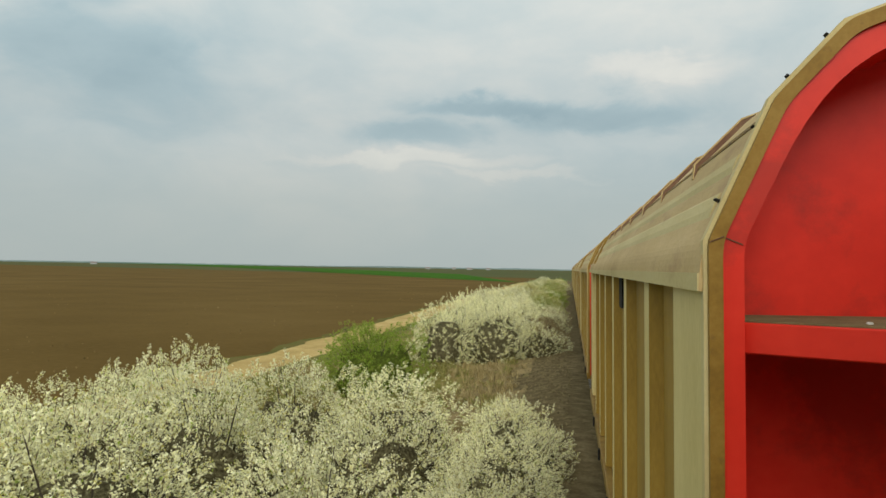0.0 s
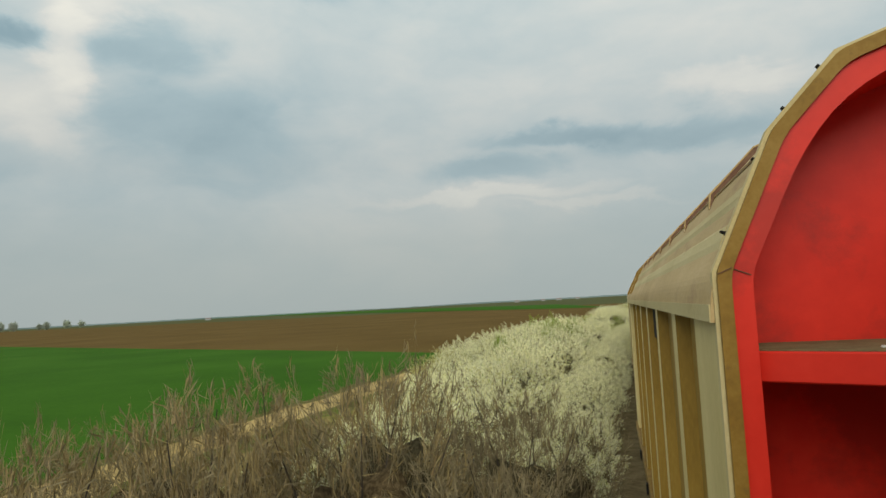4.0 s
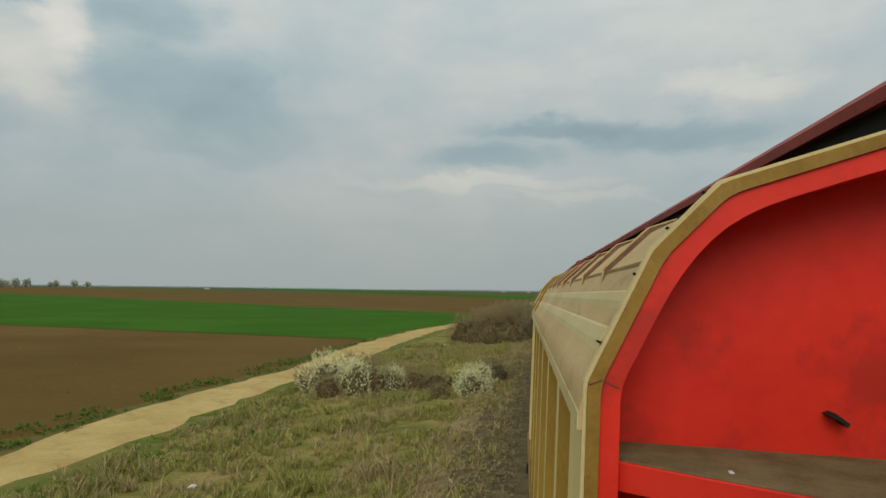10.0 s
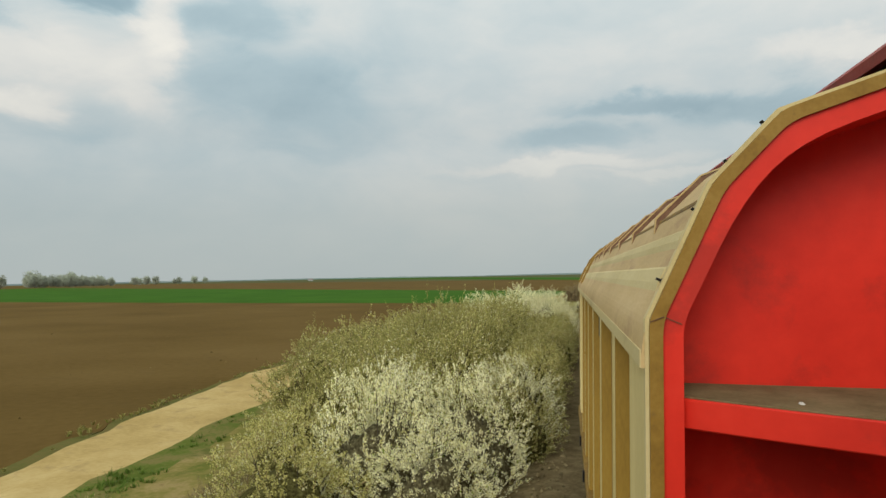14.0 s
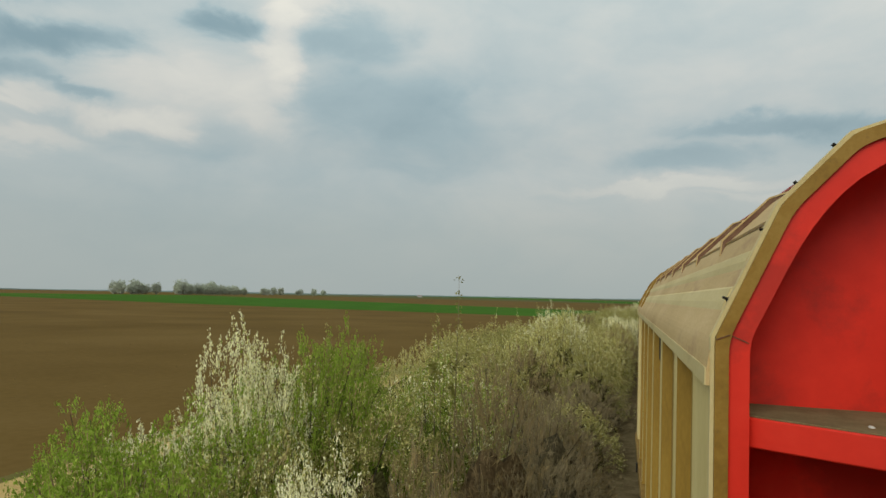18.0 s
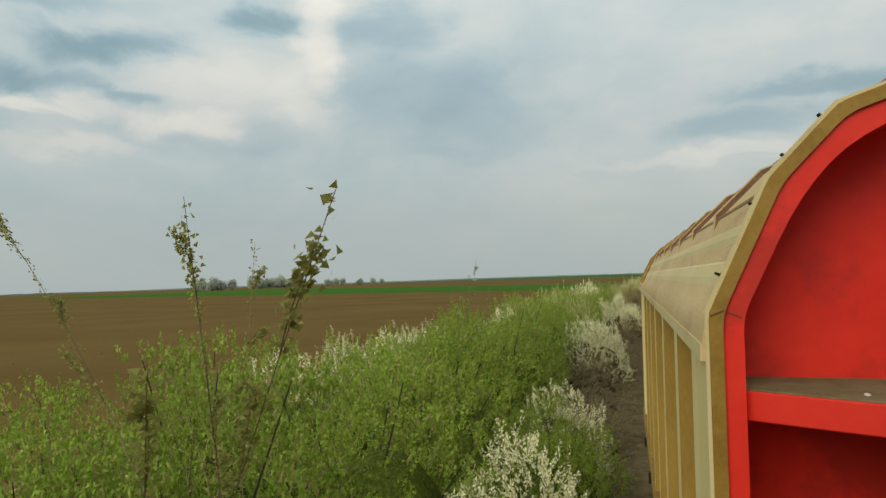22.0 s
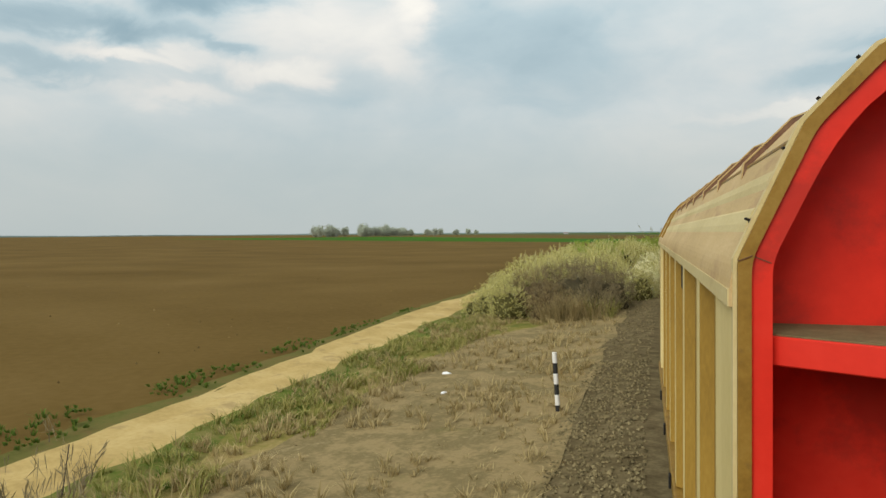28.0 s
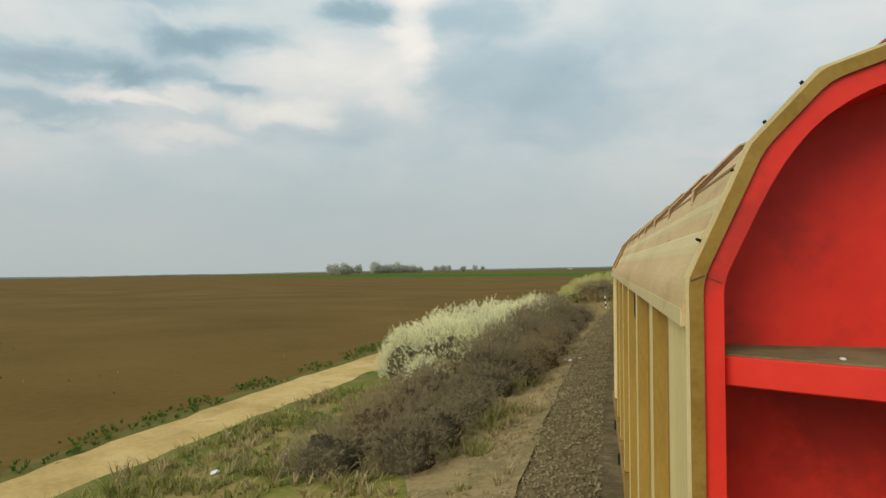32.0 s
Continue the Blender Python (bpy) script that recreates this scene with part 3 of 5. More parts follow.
    for j in range(1060):
        y = -430 + j * 0.61
        b = len(vs)
        vs += [W(x, yy, z) for z in (-0.26, -0.172) for x, yy in ((0.2, y - 0.12), (2.8, y - 0.12), (2.8, y + 0.12), (0.2, y + 0.12))]
        fs += [tuple(b + i for i in f) for f in ((4, 5, 6, 7), (0, 1, 5, 4), (2, 3, 7, 6), (3, 0, 4, 7), (1, 2, 6, 5))]
    tagged(new("sleepers", mesh_of("sleepers", vs, fs, M["wood_sleeper"])), "concrete sleepers bedded in the gravel", "sleepers", kind="stuff")


build_ground()

# ---- the wagons ----
LONG = 10.1             # body length
FIT = 0.818             # the upper body is drawn larger and shrunk about the eave
WIDE = 3.667            # width as drawn
FOOT = 0.66             # foot of the body as drawn
EAVE, KNEE, PEAK, CROWN = (0.0, 3.20), (0.205, 3.655), (0.424, 3.89), (0.985, 4.085)
HALF = [(0.0, FOOT), EAVE, KNEE, PEAK, CROWN, (WIDE / 2, 4.24)]


def slab(line, thick, y0, y1, name, material):
    return band(line, offset_line(line, thick), y0, y1, name, material)


def build_wagon():
    w = new("freight_wagon")
    tagged(w, "cream and ochre freight wagon with red end wall and roof", "freight wagon", "train of freight wagons")
    L = LONG / FIT
    KN, PK, CR = (0.207, 3.632), (0.426, 3.850), (0.985, 4.052)     # the sheets lie a little below the end rim
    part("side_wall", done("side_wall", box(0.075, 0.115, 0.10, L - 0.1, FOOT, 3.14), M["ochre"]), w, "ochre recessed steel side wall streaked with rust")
    part("far_side_wall", done("far_side_wall", box(WIDE - 0.11, WIDE - 0.065, 0.10, L - 0.1, FOOT, 3.2), M["ochre"]), w)
    part("corner_plate", done("corner_plate", box(0.0, 0.074, 0.02, 0.82, FOOT, 3.10, 0.008), M["cream"]), w, "flat cream corner plate")
    part("corner_plate", done("corner_plate", box(0.0, 0.074, L - 0.82, L - 0.02, FOOT, 3.10, 0.008), M["cream"]), w, "flat cream corner plate")
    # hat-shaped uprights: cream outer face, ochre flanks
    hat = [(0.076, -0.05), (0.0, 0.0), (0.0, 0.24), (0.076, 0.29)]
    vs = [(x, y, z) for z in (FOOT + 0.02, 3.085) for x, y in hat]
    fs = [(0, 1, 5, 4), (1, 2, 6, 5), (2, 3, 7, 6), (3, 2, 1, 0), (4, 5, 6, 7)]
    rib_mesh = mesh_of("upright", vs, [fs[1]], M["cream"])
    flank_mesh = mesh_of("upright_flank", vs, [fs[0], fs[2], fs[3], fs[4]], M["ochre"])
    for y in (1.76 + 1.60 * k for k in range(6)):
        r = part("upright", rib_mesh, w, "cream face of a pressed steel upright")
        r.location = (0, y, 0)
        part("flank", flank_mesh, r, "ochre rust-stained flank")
    part("sill", done("sill", box(-0.03, 0.07, 0.05, L - 0.05, FOOT - 0.15, FOOT + 0.01, 0.01), M["lip"]), w, "ochre bottom sill with rust")
    for k in range(5):
        part("lashing_ring", done("lashing_ring", box(-0.06, -0.031, 1.2 + 2.1 * k, 1.3 + 2.1 * k, FOOT - 0.17, FOOT - 0.02, 0.008), M["dark"]), w)
    # no hole is cut: a dark plate paints the shaded inside
    part("side_opening", done("side_opening", box(0.052, 0.07, 4.55, 5.15, 2.74, 3.06), M["dark"]), w, "dark plate for the shaded inside of the latch opening under the eave")
    # the steep sheet rolls over at the eave and hangs down as a drip edge
    lower = rounded([(-0.030, 3.045), (-0.028, 3.12), (-0.012, 3.195), (0.03, 3.27), KN], 0.05, 3)
    part("lower_roof_sheet", slab(lower, 0.016, 0.03, L - 0.03, "lower_roof_sheet", M["beige"]), w, "steep weathered beige roof sheet rolled over at the eave")
    part("drip_edge", prism_mesh("drip_edge", [(-0.034, 3.045), (-0.034, 3.105), (-0.029, 3.105), (-0.029, 3.045)], 0.035, L - 0.035, M["bead"]), w, "pale lower edge of the roof sheet")
    part("upper_roof_sheet", slab([KN, PK], 0.03, 0.11, L - 0.11, "upper_roof_sheet", M["beige"]), w, "upper beige roof sheet")
    # dark colour stands in for the shade below the cover
    part("top_sheet", slab([PK, CR, (WIDE / 2, 4.20), (WIDE - CR[0], CR[1]), (WIDE - PK[0], PK[1])], 0.03, 0.11, L - 0.11, "top_sheet", M["dark"]), w, "top of the roof, coloured dark for the shade under the red cover")
    part("far_roof_sheet", slab([(WIDE - x, z) for x, z in (PK, KN, EAVE)], 0.03, 0.11, L - 0.11, "far_roof_sheet", M["beige"]), w)
    # long pressed beads on the steep sheet, a welded seam at the knee
    u = Vector((KN[0] - EAVE[0], KN[1] - EAVE[1]))
    nrm = Vector((-u.y, u.x)).normalized()
    for f, wide in ((0.36, 0.05), (0.70, 0.035)):
        c = Vector(EAVE) + u * f
        d = u.normalized() * wide
        prof = [c - d * 2.2 - nrm * 0.004, c - d * 0.6 + nrm * 0.008, c + d * 0.5 + nrm * 0.008, c + d - nrm * 0.004]
        part("bead", prism_mesh("bead", [tuple(p) for p in prof], 0.25, L - 0.3, M["bead"]), w)
    part("seam", prism_mesh("seam", [(KN[0] - 0.007, KN[1] - 0.008), (KN[0] - 0.004, KN[1] + 0.006), (KN[0] + 0.006, KN[1] + 0.010), (KN[0] + 0.004, KN[1] - 0.004)], 0.12, L - 0.12, M["lip"]), w, "rusty seam at the roof's bend")
    # bowed roof ribs
    a, b = Vector(KN), Vector(PK)
    c = Vector(CR)
    low = Vector(EAVE) + u * 0.86
    top = b + (c - b) * 0.25
    line = [tuple(low), KN, tuple(a + (b - a) * 0.5), PK, tuple(top)]
    proud = offset_line(line, -0.024)
    proud[0] = line[0]
    rib = band(proud, offset_line(line, 0.006), -0.020, 0.020, "roof_rib", M["rib"])
    crest = offset_line(line, -0.032)
    crest[0] = tuple(low - Vector((0.004, -0.004)))
    cap_mesh = band(crest, proud, -0.024, 0.012, "rib_cap", M["beige"])
    for k in range(8):
        y = 1.37 + 1.25 * k
        r = part("roof_rib", rib, w, "raised roof rib with rusty flank")
        r.location = (0, y, 0)
        part("rib_cap", cap_mesh, r, "pale cream cap of the rib")
    # two raised hoops near the far end
    full = [EAVE, KN, PK, tuple(b + (c - b) * 0.25)]
    for y in (9.9, 11.7):
        part("end_hoop", band(offset_line(full, -0.034), offset_line(full, 0.004), y, y + 0.07, "end_hoop", M["lip"]), w, "raised hoop near the wagon's end")
    # end wall: ochre lip, red frame, recessed red panel, cross beam
    edge = [(-0.004, FOOT - 0.05)] + [(x - 0.006, z + 0.008) for x, z in HALF[1:]]
    edge = edge + [(WIDE - x, z) for x, z in edge[-2::-1]]
    lip_in = rounded(offset_line(edge, 0.043), 0.05)
    frame_out, frame_in = rounded(offset_line(edge, 0.0435), 0.05), rounded(offset_line(edge, 0.110), 0.17, first_reach=0.05)
    part("end_lip", band(rounded(edge, 0.03), lip_in, -0.012, 0.115, "end_lip", M["lip"]), w, "ochre edge lip round the end wall")
    part("end_frame", band(frame_out, frame_in, 0.004, 0.395, "end_frame", M["red"]), w, "bright red end frame")
    yc = 0.38
    out = rounded(offset_line(edge, 0.095), 0.17, first_reach=0.05)
    out[0], out[-1] = (out[0][0], 2.85), (out[-1][0], 2.85)
    part("end_panel", prism_mesh("end_panel", out, yc - 0.012, yc + 0.012, M["red"]), w, "recessed bright red end panel with sooty edges")
    bow = [(0.10, 0.05), (0.38, -0.11), (0.65, -0.25), (1.1, -0.42), (WIDE / 2, -0.5)]
    bow = bow + [(WIDE - x, y) for x, y in bow[-2::-1]] + [(WIDE - 0.10, yc - 0.013), (0.10, yc - 0.013)]
    inset = [(x + (0.006 if x < 0.2 else -0.006 if x > WIDE - 0.2 else 0.0), y + (-0.004 if y > 0.2 else 0.010)) for x, y in bow]
    part("cross_beam", plate("cross_beam", bow, 2.845, 2.945, M["red"], 0.005), w, "red bowed cross beam")
    part("beam_top", plate("beam_top", inset, 2.946, 2.951, M["dust"]), w, "dusty brown top of the beam")
    part("lower_panel", done("lower_panel", box(0.10, WIDE - 0.10, yc + 0.288, yc + 0.312, FOOT - 0.05, 2.83), M["red"]), w, "deeper set red lower panel")
    part("recess_top", done("recess_top", box(0.10, WIDE - 0.10, yc, yc + 0.31, 2.832, 2.846), M["red"]), w, "red underside over the recess")
    for x in (0.112, WIDE - 0.124):
        part("recess_side", done("recess_side", box(x, x + 0.012, yc, yc + 0.31, FOOT, 2.831), M["red"]), w)
    part("end_sill", done("end_sill", box(0.05, WIDE - 0.05, yc - 0.2, yc, FOOT - 0.15, FOOT, 0.01), M["red"]), w)
    # the plain far end
    part("far_end_lip", band(rounded(edge, 0.03), lip_in, L - 0.115, L + 0.012, "far_end_lip", M["lip"]), w, "ochre edge lip round the far end")
    shut = rounded(offset_line(edge, 0.0425), 0.05)
    part("far_end_panel", prism_mesh("far_end_panel", shut, L - 0.06, L - 0.035, M["red"]), w, "flat red far end panel")
    # cream flat bar along the roof's edge, dark welds at the corners
    rim = [(x - 0.008, z + 0.01) for x, z in HALF]
    rim[0] = (-0.010, FOOT)
    part("edge_bar", band(offset_line(rim, -0.010), offset_line(rim, 0.004), 0.014, 0.062, "edge_bar", M["bead"]), w, "pale cream bar along the roof's edge")
    seams = [((x - 0.004, z + 0.004), (x + 0.040, z + 0.022), 0.0) for x, z in (EAVE,)] + [((EAVE[0] + 0.041, EAVE[1] + 0.021), (EAVE[0] + 0.100, EAVE[1] - 0.004), 0.016)]
    for (x0, z0), (x1, z1), y in seams:
        part("weld", prism_mesh("weld", [(x0, z0 + 0.001), (x1, z1 + 0.001), (x1, z1 - 0.0025), (x0, z0 - 0.0025)], y - 0.016, y - 0.006, M["weld"]), w, "dark weld bead at the frame's corner")
    hook = [(0.838, 3.121), (0.858, 3.131), (0.883, 3.115), (0.911, 3.095), (0.903, 3.081), (0.878, 3.101), (0.855, 3.111)]
    part("bracket", prism_mesh("bracket", [(x + 0.05, z - 0.015) for x, z in hook], yc - 0.08, yc - 0.012, M["dark"]), w, "small dark bent bracket")
    part("paint_chip", prism_mesh("paint_chip", [(0.455 + 0.008 * math.cos(i * 1.05), 2.953 + 0.005 * math.sin(i * 1.05)) for i in range(6)], -0.036, -0.018, M["chip"]), w, "small white spot on the beam")
    # wing-nut bolts along the roof's edge
    for x, z, ax in ((0.05, 3.335, 0), (0.167, 3.572, 0), (0.268, 3.728, 1), (0.386, 3.856, 1)):
        p = Vector((x, z))
        dirn = nrm if ax == 0 else Vector((-(PEAK[1] - KNEE[1]), PEAK[0] - KNEE[0])).normalized()
        q = p + dirn * 0.02
        bm = bmesh.new()
        for s in (-0.009, 0.009):
            bmesh.ops.create_cone(bm, cap_ends=True, segments=8, radius1=0.005, radius2=0.004, depth=0.017, matrix=Matrix.Translation((q.x, 0.055 + s, q.y)) @ Matrix.Rotation(math.atan2(dirn.x, dirn.y), 4, "Y"))
        bmesh.ops.create_cone(bm, cap_ends=True, segments=8, radius1=0.012, radius2=0.010, depth=0.008, matrix=Matrix.Translation((p.x + dirn.x * 0.008, 0.055, p.y + dirn.y * 0.008)) @ Matrix.Rotation(math.atan2(dirn.x, dirn.y), 4, "Y"))
        part("bolt", done("bolt", bm, M["dark"]), w, "dark wing bolt")
    # the raised red roof cover; its curb is black for the shade under it
    part("roof_curb", prism_mesh("roof_curb", [(1.03, 4.05), (1.01, 4.235), (WIDE - 1.01, 4.235), (WIDE - 1.03, 4.05)], 0.14, L - 0.14, M["dark"]), w, "curb coloured black for the shade under the cover")
    cap = [(0.955, 4.205), (0.945, 4.25), (0.985, 4.29), (1.2, 4.36), (WIDE / 2, 4.40), (WIDE - 1.2, 4.36), (WIDE - 0.985, 4.29), (WIDE - 0.945, 4.25), (WIDE - 0.955, 4.205), (WIDE - 1.1, 4.24), (1.1, 4.24)]
    part("roof_cover", prism_mesh("roof_cover", cap, -0.02, L + 0.02, M["red_roof"]), w, "dull red curved roof cover")
    part("cover_end", prism_mesh("cover_end", [(0.94, 4.2), (0.93, 4.25), (0.975, 4.30), (1.2, 4.372), (WIDE / 2, 4.412), (WIDE - 1.2, 4.372), (WIDE - 0.975, 4.3), (WIDE - 0.93, 4.25), (WIDE - 0.94, 4.2), (WIDE - 1.1, 4.225), (1.1, 4.225)], -0.055, -0.021, M["red_roof"]), w, "scuffed red end band of the roof cover")
    # shrink the body about the eave, to true size
    small = Matrix.Translation((0, 0, 3.2)) @ Matrix.Scale(FIT, 4) @ Matrix.Translation((0, 0, -3.2))
    seen_meshes = set()
    for o in w.children_recursive:
        if o.data.name not in seen_meshes:
            seen_meshes.add(o.data.name)
            o.data.transform(small)
        if o.location.y:
            o.location.y *= FIT
    L = LONG
    # running gear
    part("underframe", done("underframe", box(0.35, 2.65, -0.2, L + 0.2, 0.82, 1.0, 0.01), M["grime"]), w, "dirty brown underframe")
    hop = [(0.5, 0.82), (1.0, 0.32), (2.0, 0.32), (2.5, 0.82)]
    part("hopper", prism_mesh("hopper", hop, 3.9, 7.2, M["grime"]), w, "tapered discharge hopper")
    for y in (2.0, L - 2.0):
        bm = bmesh.new()
        bmesh.ops.create_cone(bm, cap_ends=True, segments=12, radius1=0.08, radius2=0.08, depth=2.0, matrix=Matrix.Translation((1.5, y, 0.47)) @ Matrix.Rotation(math.pi / 2, 4, "Y"))
        part("axle", done("axle", bm, M["grime"]), w)
        for x in (0.7825, 2.2175):
            bm = bmesh.new()
            bmesh.ops.create_cone(bm, cap_ends=True, segments=28, radius1=0.47, radius2=0.47, depth=0.12, matrix=Matrix.Translation((x, y, 0.472)) @ Matrix.Rotation(math.pi / 2, 4, "Y"))
            part("wheel", done("wheel", bm, M["grime"]), w, "grimy steel wheel")
            part("axle_box", done("axle_box", box(x - 0.42 if x < 1.5 else x + 0.2, x - 0.2 if x < 1.5 else x + 0.42, y - 0.15, y + 0.15, 0.34, 0.83, 0.02), M["grime"]), w)
    for x in (0.62, 2.38):
        for y, s in ((0.0, -1), (L, 1)):
            bm = bmesh.new()
            bmesh.ops.create_cone(bm, cap_ends=True, segments=16, radius1=0.09, radius2=0.09, depth=0.9, matrix=Matrix.Translation((x, y + s * 0.45, 1.04)) @ Matrix.Rotation(math.pi / 2, 4, "X"))
            bmesh.ops.create_cone(bm, cap_ends=True, segments=20, radius1=0.2, radius2=0.2, depth=0.03, matrix=Matrix.Translation((x, y + s * 0.92, 1.04)) @ Matrix.Rotation(math.pi / 2, 4, "X"))
            part("buffer", done("buffer", bm, M["grime"]), w, "round buffer")
    return w


first = build_wagon()
first.matrix_basis = track_frame(-STEP * 32) @ lean(32)
for k in range(-31, 9):
    copy_thing(first, track_frame(STEP * k) @ lean(-k))

# ---- shrubs ----
def quad_piece(vs, fs, c, size, rng):
    """A small leaf-like piece with a bent middle, at a random turn."""
    a, b = rng.uniform(0, 2 * math.pi), rng.uniform(-1.1, 1.1)
    u = Vector((math.cos(a) * math.cos(b), math.sin(a) * math.cos(b), math.sin(b)))
    v = u.cross(Vector((rng.uniform(-1, 1), rng.uniform(-1, 1), rng.uniform(-1, 1)))).normalized()
    k = len(vs)
    vs += [c - u * size, c + u * size * 0.7 + v * size * 0.75, c + u * size * 0.5 - v * size * 0.85]
    fs.append((k, k + 1, k + 2))


def rod(vs, fs, a, b, ra, rb):
    d = (b - a).normalized()
    s = d.cross(Vector((0.31, 0.7, 0.64))).normalized()
    t = d.cross(s)
    k = len(vs)
    for p, r in ((a, ra), (b, rb)):
        vs += [p + s * r, p - s * r * 0.5 + t * r * 0.87, p - s * r * 0.5 - t * r * 0.87]
    fs += [(k, k + 1, k + 4, k + 3), (k + 1, k + 2, k + 5, k + 4), (k + 2, k, k + 3, k + 5)]


def lumps(v, seed):
    """How far the uneven crown reaches in the direction v."""
    return 1 + 0.34 * noise.noise(v * 1.7 + Vector((seed, 0, 0))) + 0.20 * noise.noise(v * 4.1 + Vector((0, seed, 3)))


def crown_point(v, seed):
    r = lumps(v, seed)
    side = 1.06 * r * (0.80 + 0.20 * min(1.0, v.z * 3 + 0.4))
    return Vector((v.x * side, v.y * side, max(v.z * 1.50 * r, 0.0) ** 0.9))


def spray_piece(vs, fs, c, along, length, wide, rng):
    """A petal cluster or leaf lying roughly along its twig, its face turned outwards and up."""
    u = (along + Vector((rng.uniform(-0.9, 0.9), rng.uniform(-0.9, 0.9), rng.uniform(-0.9, 0.9)))).normalized()
    face = along * 0.5 + Vector((rng.uniform(-0.8, 0.8), rng.uniform(-0.8, 0.8), 0.75 + rng.uniform(-0.8, 0.8)))
    v = face.cross(u).normalized()
    k = len(vs)
    vs += [c - u * length, c + u * length * 0.4 + v * wide, c + u * length * 0.9 - v * wide * 0.8]
    fs.append((k, k + 1, k + 2))


def build_shrub(seed, kind, fine):
    """A shrub about 1 m in radius and 1.6 m high: stems, inner growth coloured dark for shade, sprays of twigs and what
    they bear.
    """
    rng = random.Random(seed)
    spec = SHRUBS[kind]
    stems, twigs, inner = ([], []), ([], []), ([], [])
    bits = {k: ([], []) for k in spec["bits"]}
    names = list(spec["bits"])
    weights = [spec["bits"][k][0] for k in names]
    for i in range(9):
        a, tilt = i * 2.399, 0.25 + 0.11 * i
        v = Vector((math.cos(a) * math.sin(tilt), math.sin(a) * math.sin(tilt), math.cos(tilt)))
        tip = crown_point(v, seed) * 0.94
        mid = tip * 0.5 + Vector((rng.uniform(-0.08, 0.08), rng.uniform(-0.08, 0.08), 0.08))
        rod(stems[0], stems[1], Vector((v.x * 0.1, v.y * 0.1, -0.08)), mid, 0.016, 0.010)
        rod(stems[0], stems[1], mid, tip, 0.010, 0.004)
    # uneven core that fills the crown; its colour holds the gaps' shade
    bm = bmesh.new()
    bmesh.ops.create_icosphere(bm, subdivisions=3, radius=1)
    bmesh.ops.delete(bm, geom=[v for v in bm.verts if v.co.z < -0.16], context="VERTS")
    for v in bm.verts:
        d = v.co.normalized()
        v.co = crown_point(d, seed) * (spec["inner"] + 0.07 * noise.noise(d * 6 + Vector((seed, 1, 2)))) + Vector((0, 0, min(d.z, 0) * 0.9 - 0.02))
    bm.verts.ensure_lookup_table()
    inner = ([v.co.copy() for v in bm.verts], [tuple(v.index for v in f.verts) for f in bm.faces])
    bm.free()
    sprays = []
    many = int(spec["sprays"] * (1.0 if fine else 0.6))
    for i in range(many):
        z = -0.05 + 1.05 * (i + rng.random()) / many
        a = i * 2.399 + rng.uniform(-0.5, 0.5)
        r = math.sqrt(max(0.0, 1 - z * z))
        d = Vector((math.cos(a) * r, math.sin(a) * r, z))
        o = crown_point(d, seed) * rng.uniform(0.80, 0.95)
        hollow = noise.noise(d * 4.2 + Vector((2, seed, 7)))
        if hollow < -0.2:
            o *= 0.92
        w = (d + Vector((0, 0, 0.35)) + Vector((rng.gauss(0, 0.35), rng.gauss(0, 0.35), rng.gauss(0, 0.3)))).normalized()
        long = rng.uniform(0.08, 0.17)
        if rng.random() < spec["whips"] and z > 0.3:
            long *= rng.uniform(1.5, 2.3)
            w = (w + Vector((0, 0, 0.6))).normalized()
        e = o + w * long
        e.z = max(e.z, 0.0)
        side = w.cross(Vector((rng.uniform(-1, 1), rng.uniform(-1, 1), 0.3))).normalized() * 0.0045
        k = len(twigs[0])
        twigs[0].extend([o - side, o + side, e])
        twigs[1].append((k, k + 1, k + 2))
        sprays.append((o, e, w))
    leafy = spec["twig_only"] == 0
    share, grow = ((1.0, 1.0) if fine else (0.22, 2.0)) if leafy else (1.0, 1.0)
    for i in range(int(spec["count"] * share)):
        o, e, w = sprays[i % len(sprays)]
        k = rng.choices(names, weights)[0]
        f = rng.random()
        c = o.lerp(e, 0.1 + 0.95 * f) + Vector((rng.gauss(0, 1), rng.gauss(0, 1), rng.gauss(0, 0.8))) * (0.021 - 0.010 * f)
        _, length, wide, _ = spec["bits"][k]
        g = rng.uniform(0.7, 1.35) * (1.12 - 0.4 * f) * grow
        spray_piece(bits[k][0], bits[k][1], c, w, length * g, wide * g, rng)
    root = new(spec["name"])
    tagged(root, spec["label"], "shrub", spec["group"])
    tagged(part("branching", mesh_of("branching", *stems, M["bark"]), root), kind="stuff")
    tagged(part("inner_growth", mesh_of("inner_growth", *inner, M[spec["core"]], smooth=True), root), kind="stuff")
    tagged(part("twig_mass", mesh_of("twig_mass", *twigs, M[spec["twig"]]), root), kind="stuff")
    for k in names:
        if bits[k][1]:
            n = spec["bits"][k][3]
            tagged(part(n, mesh_of(n, *bits[k], M[k]), root), kind="stuff")
    return root


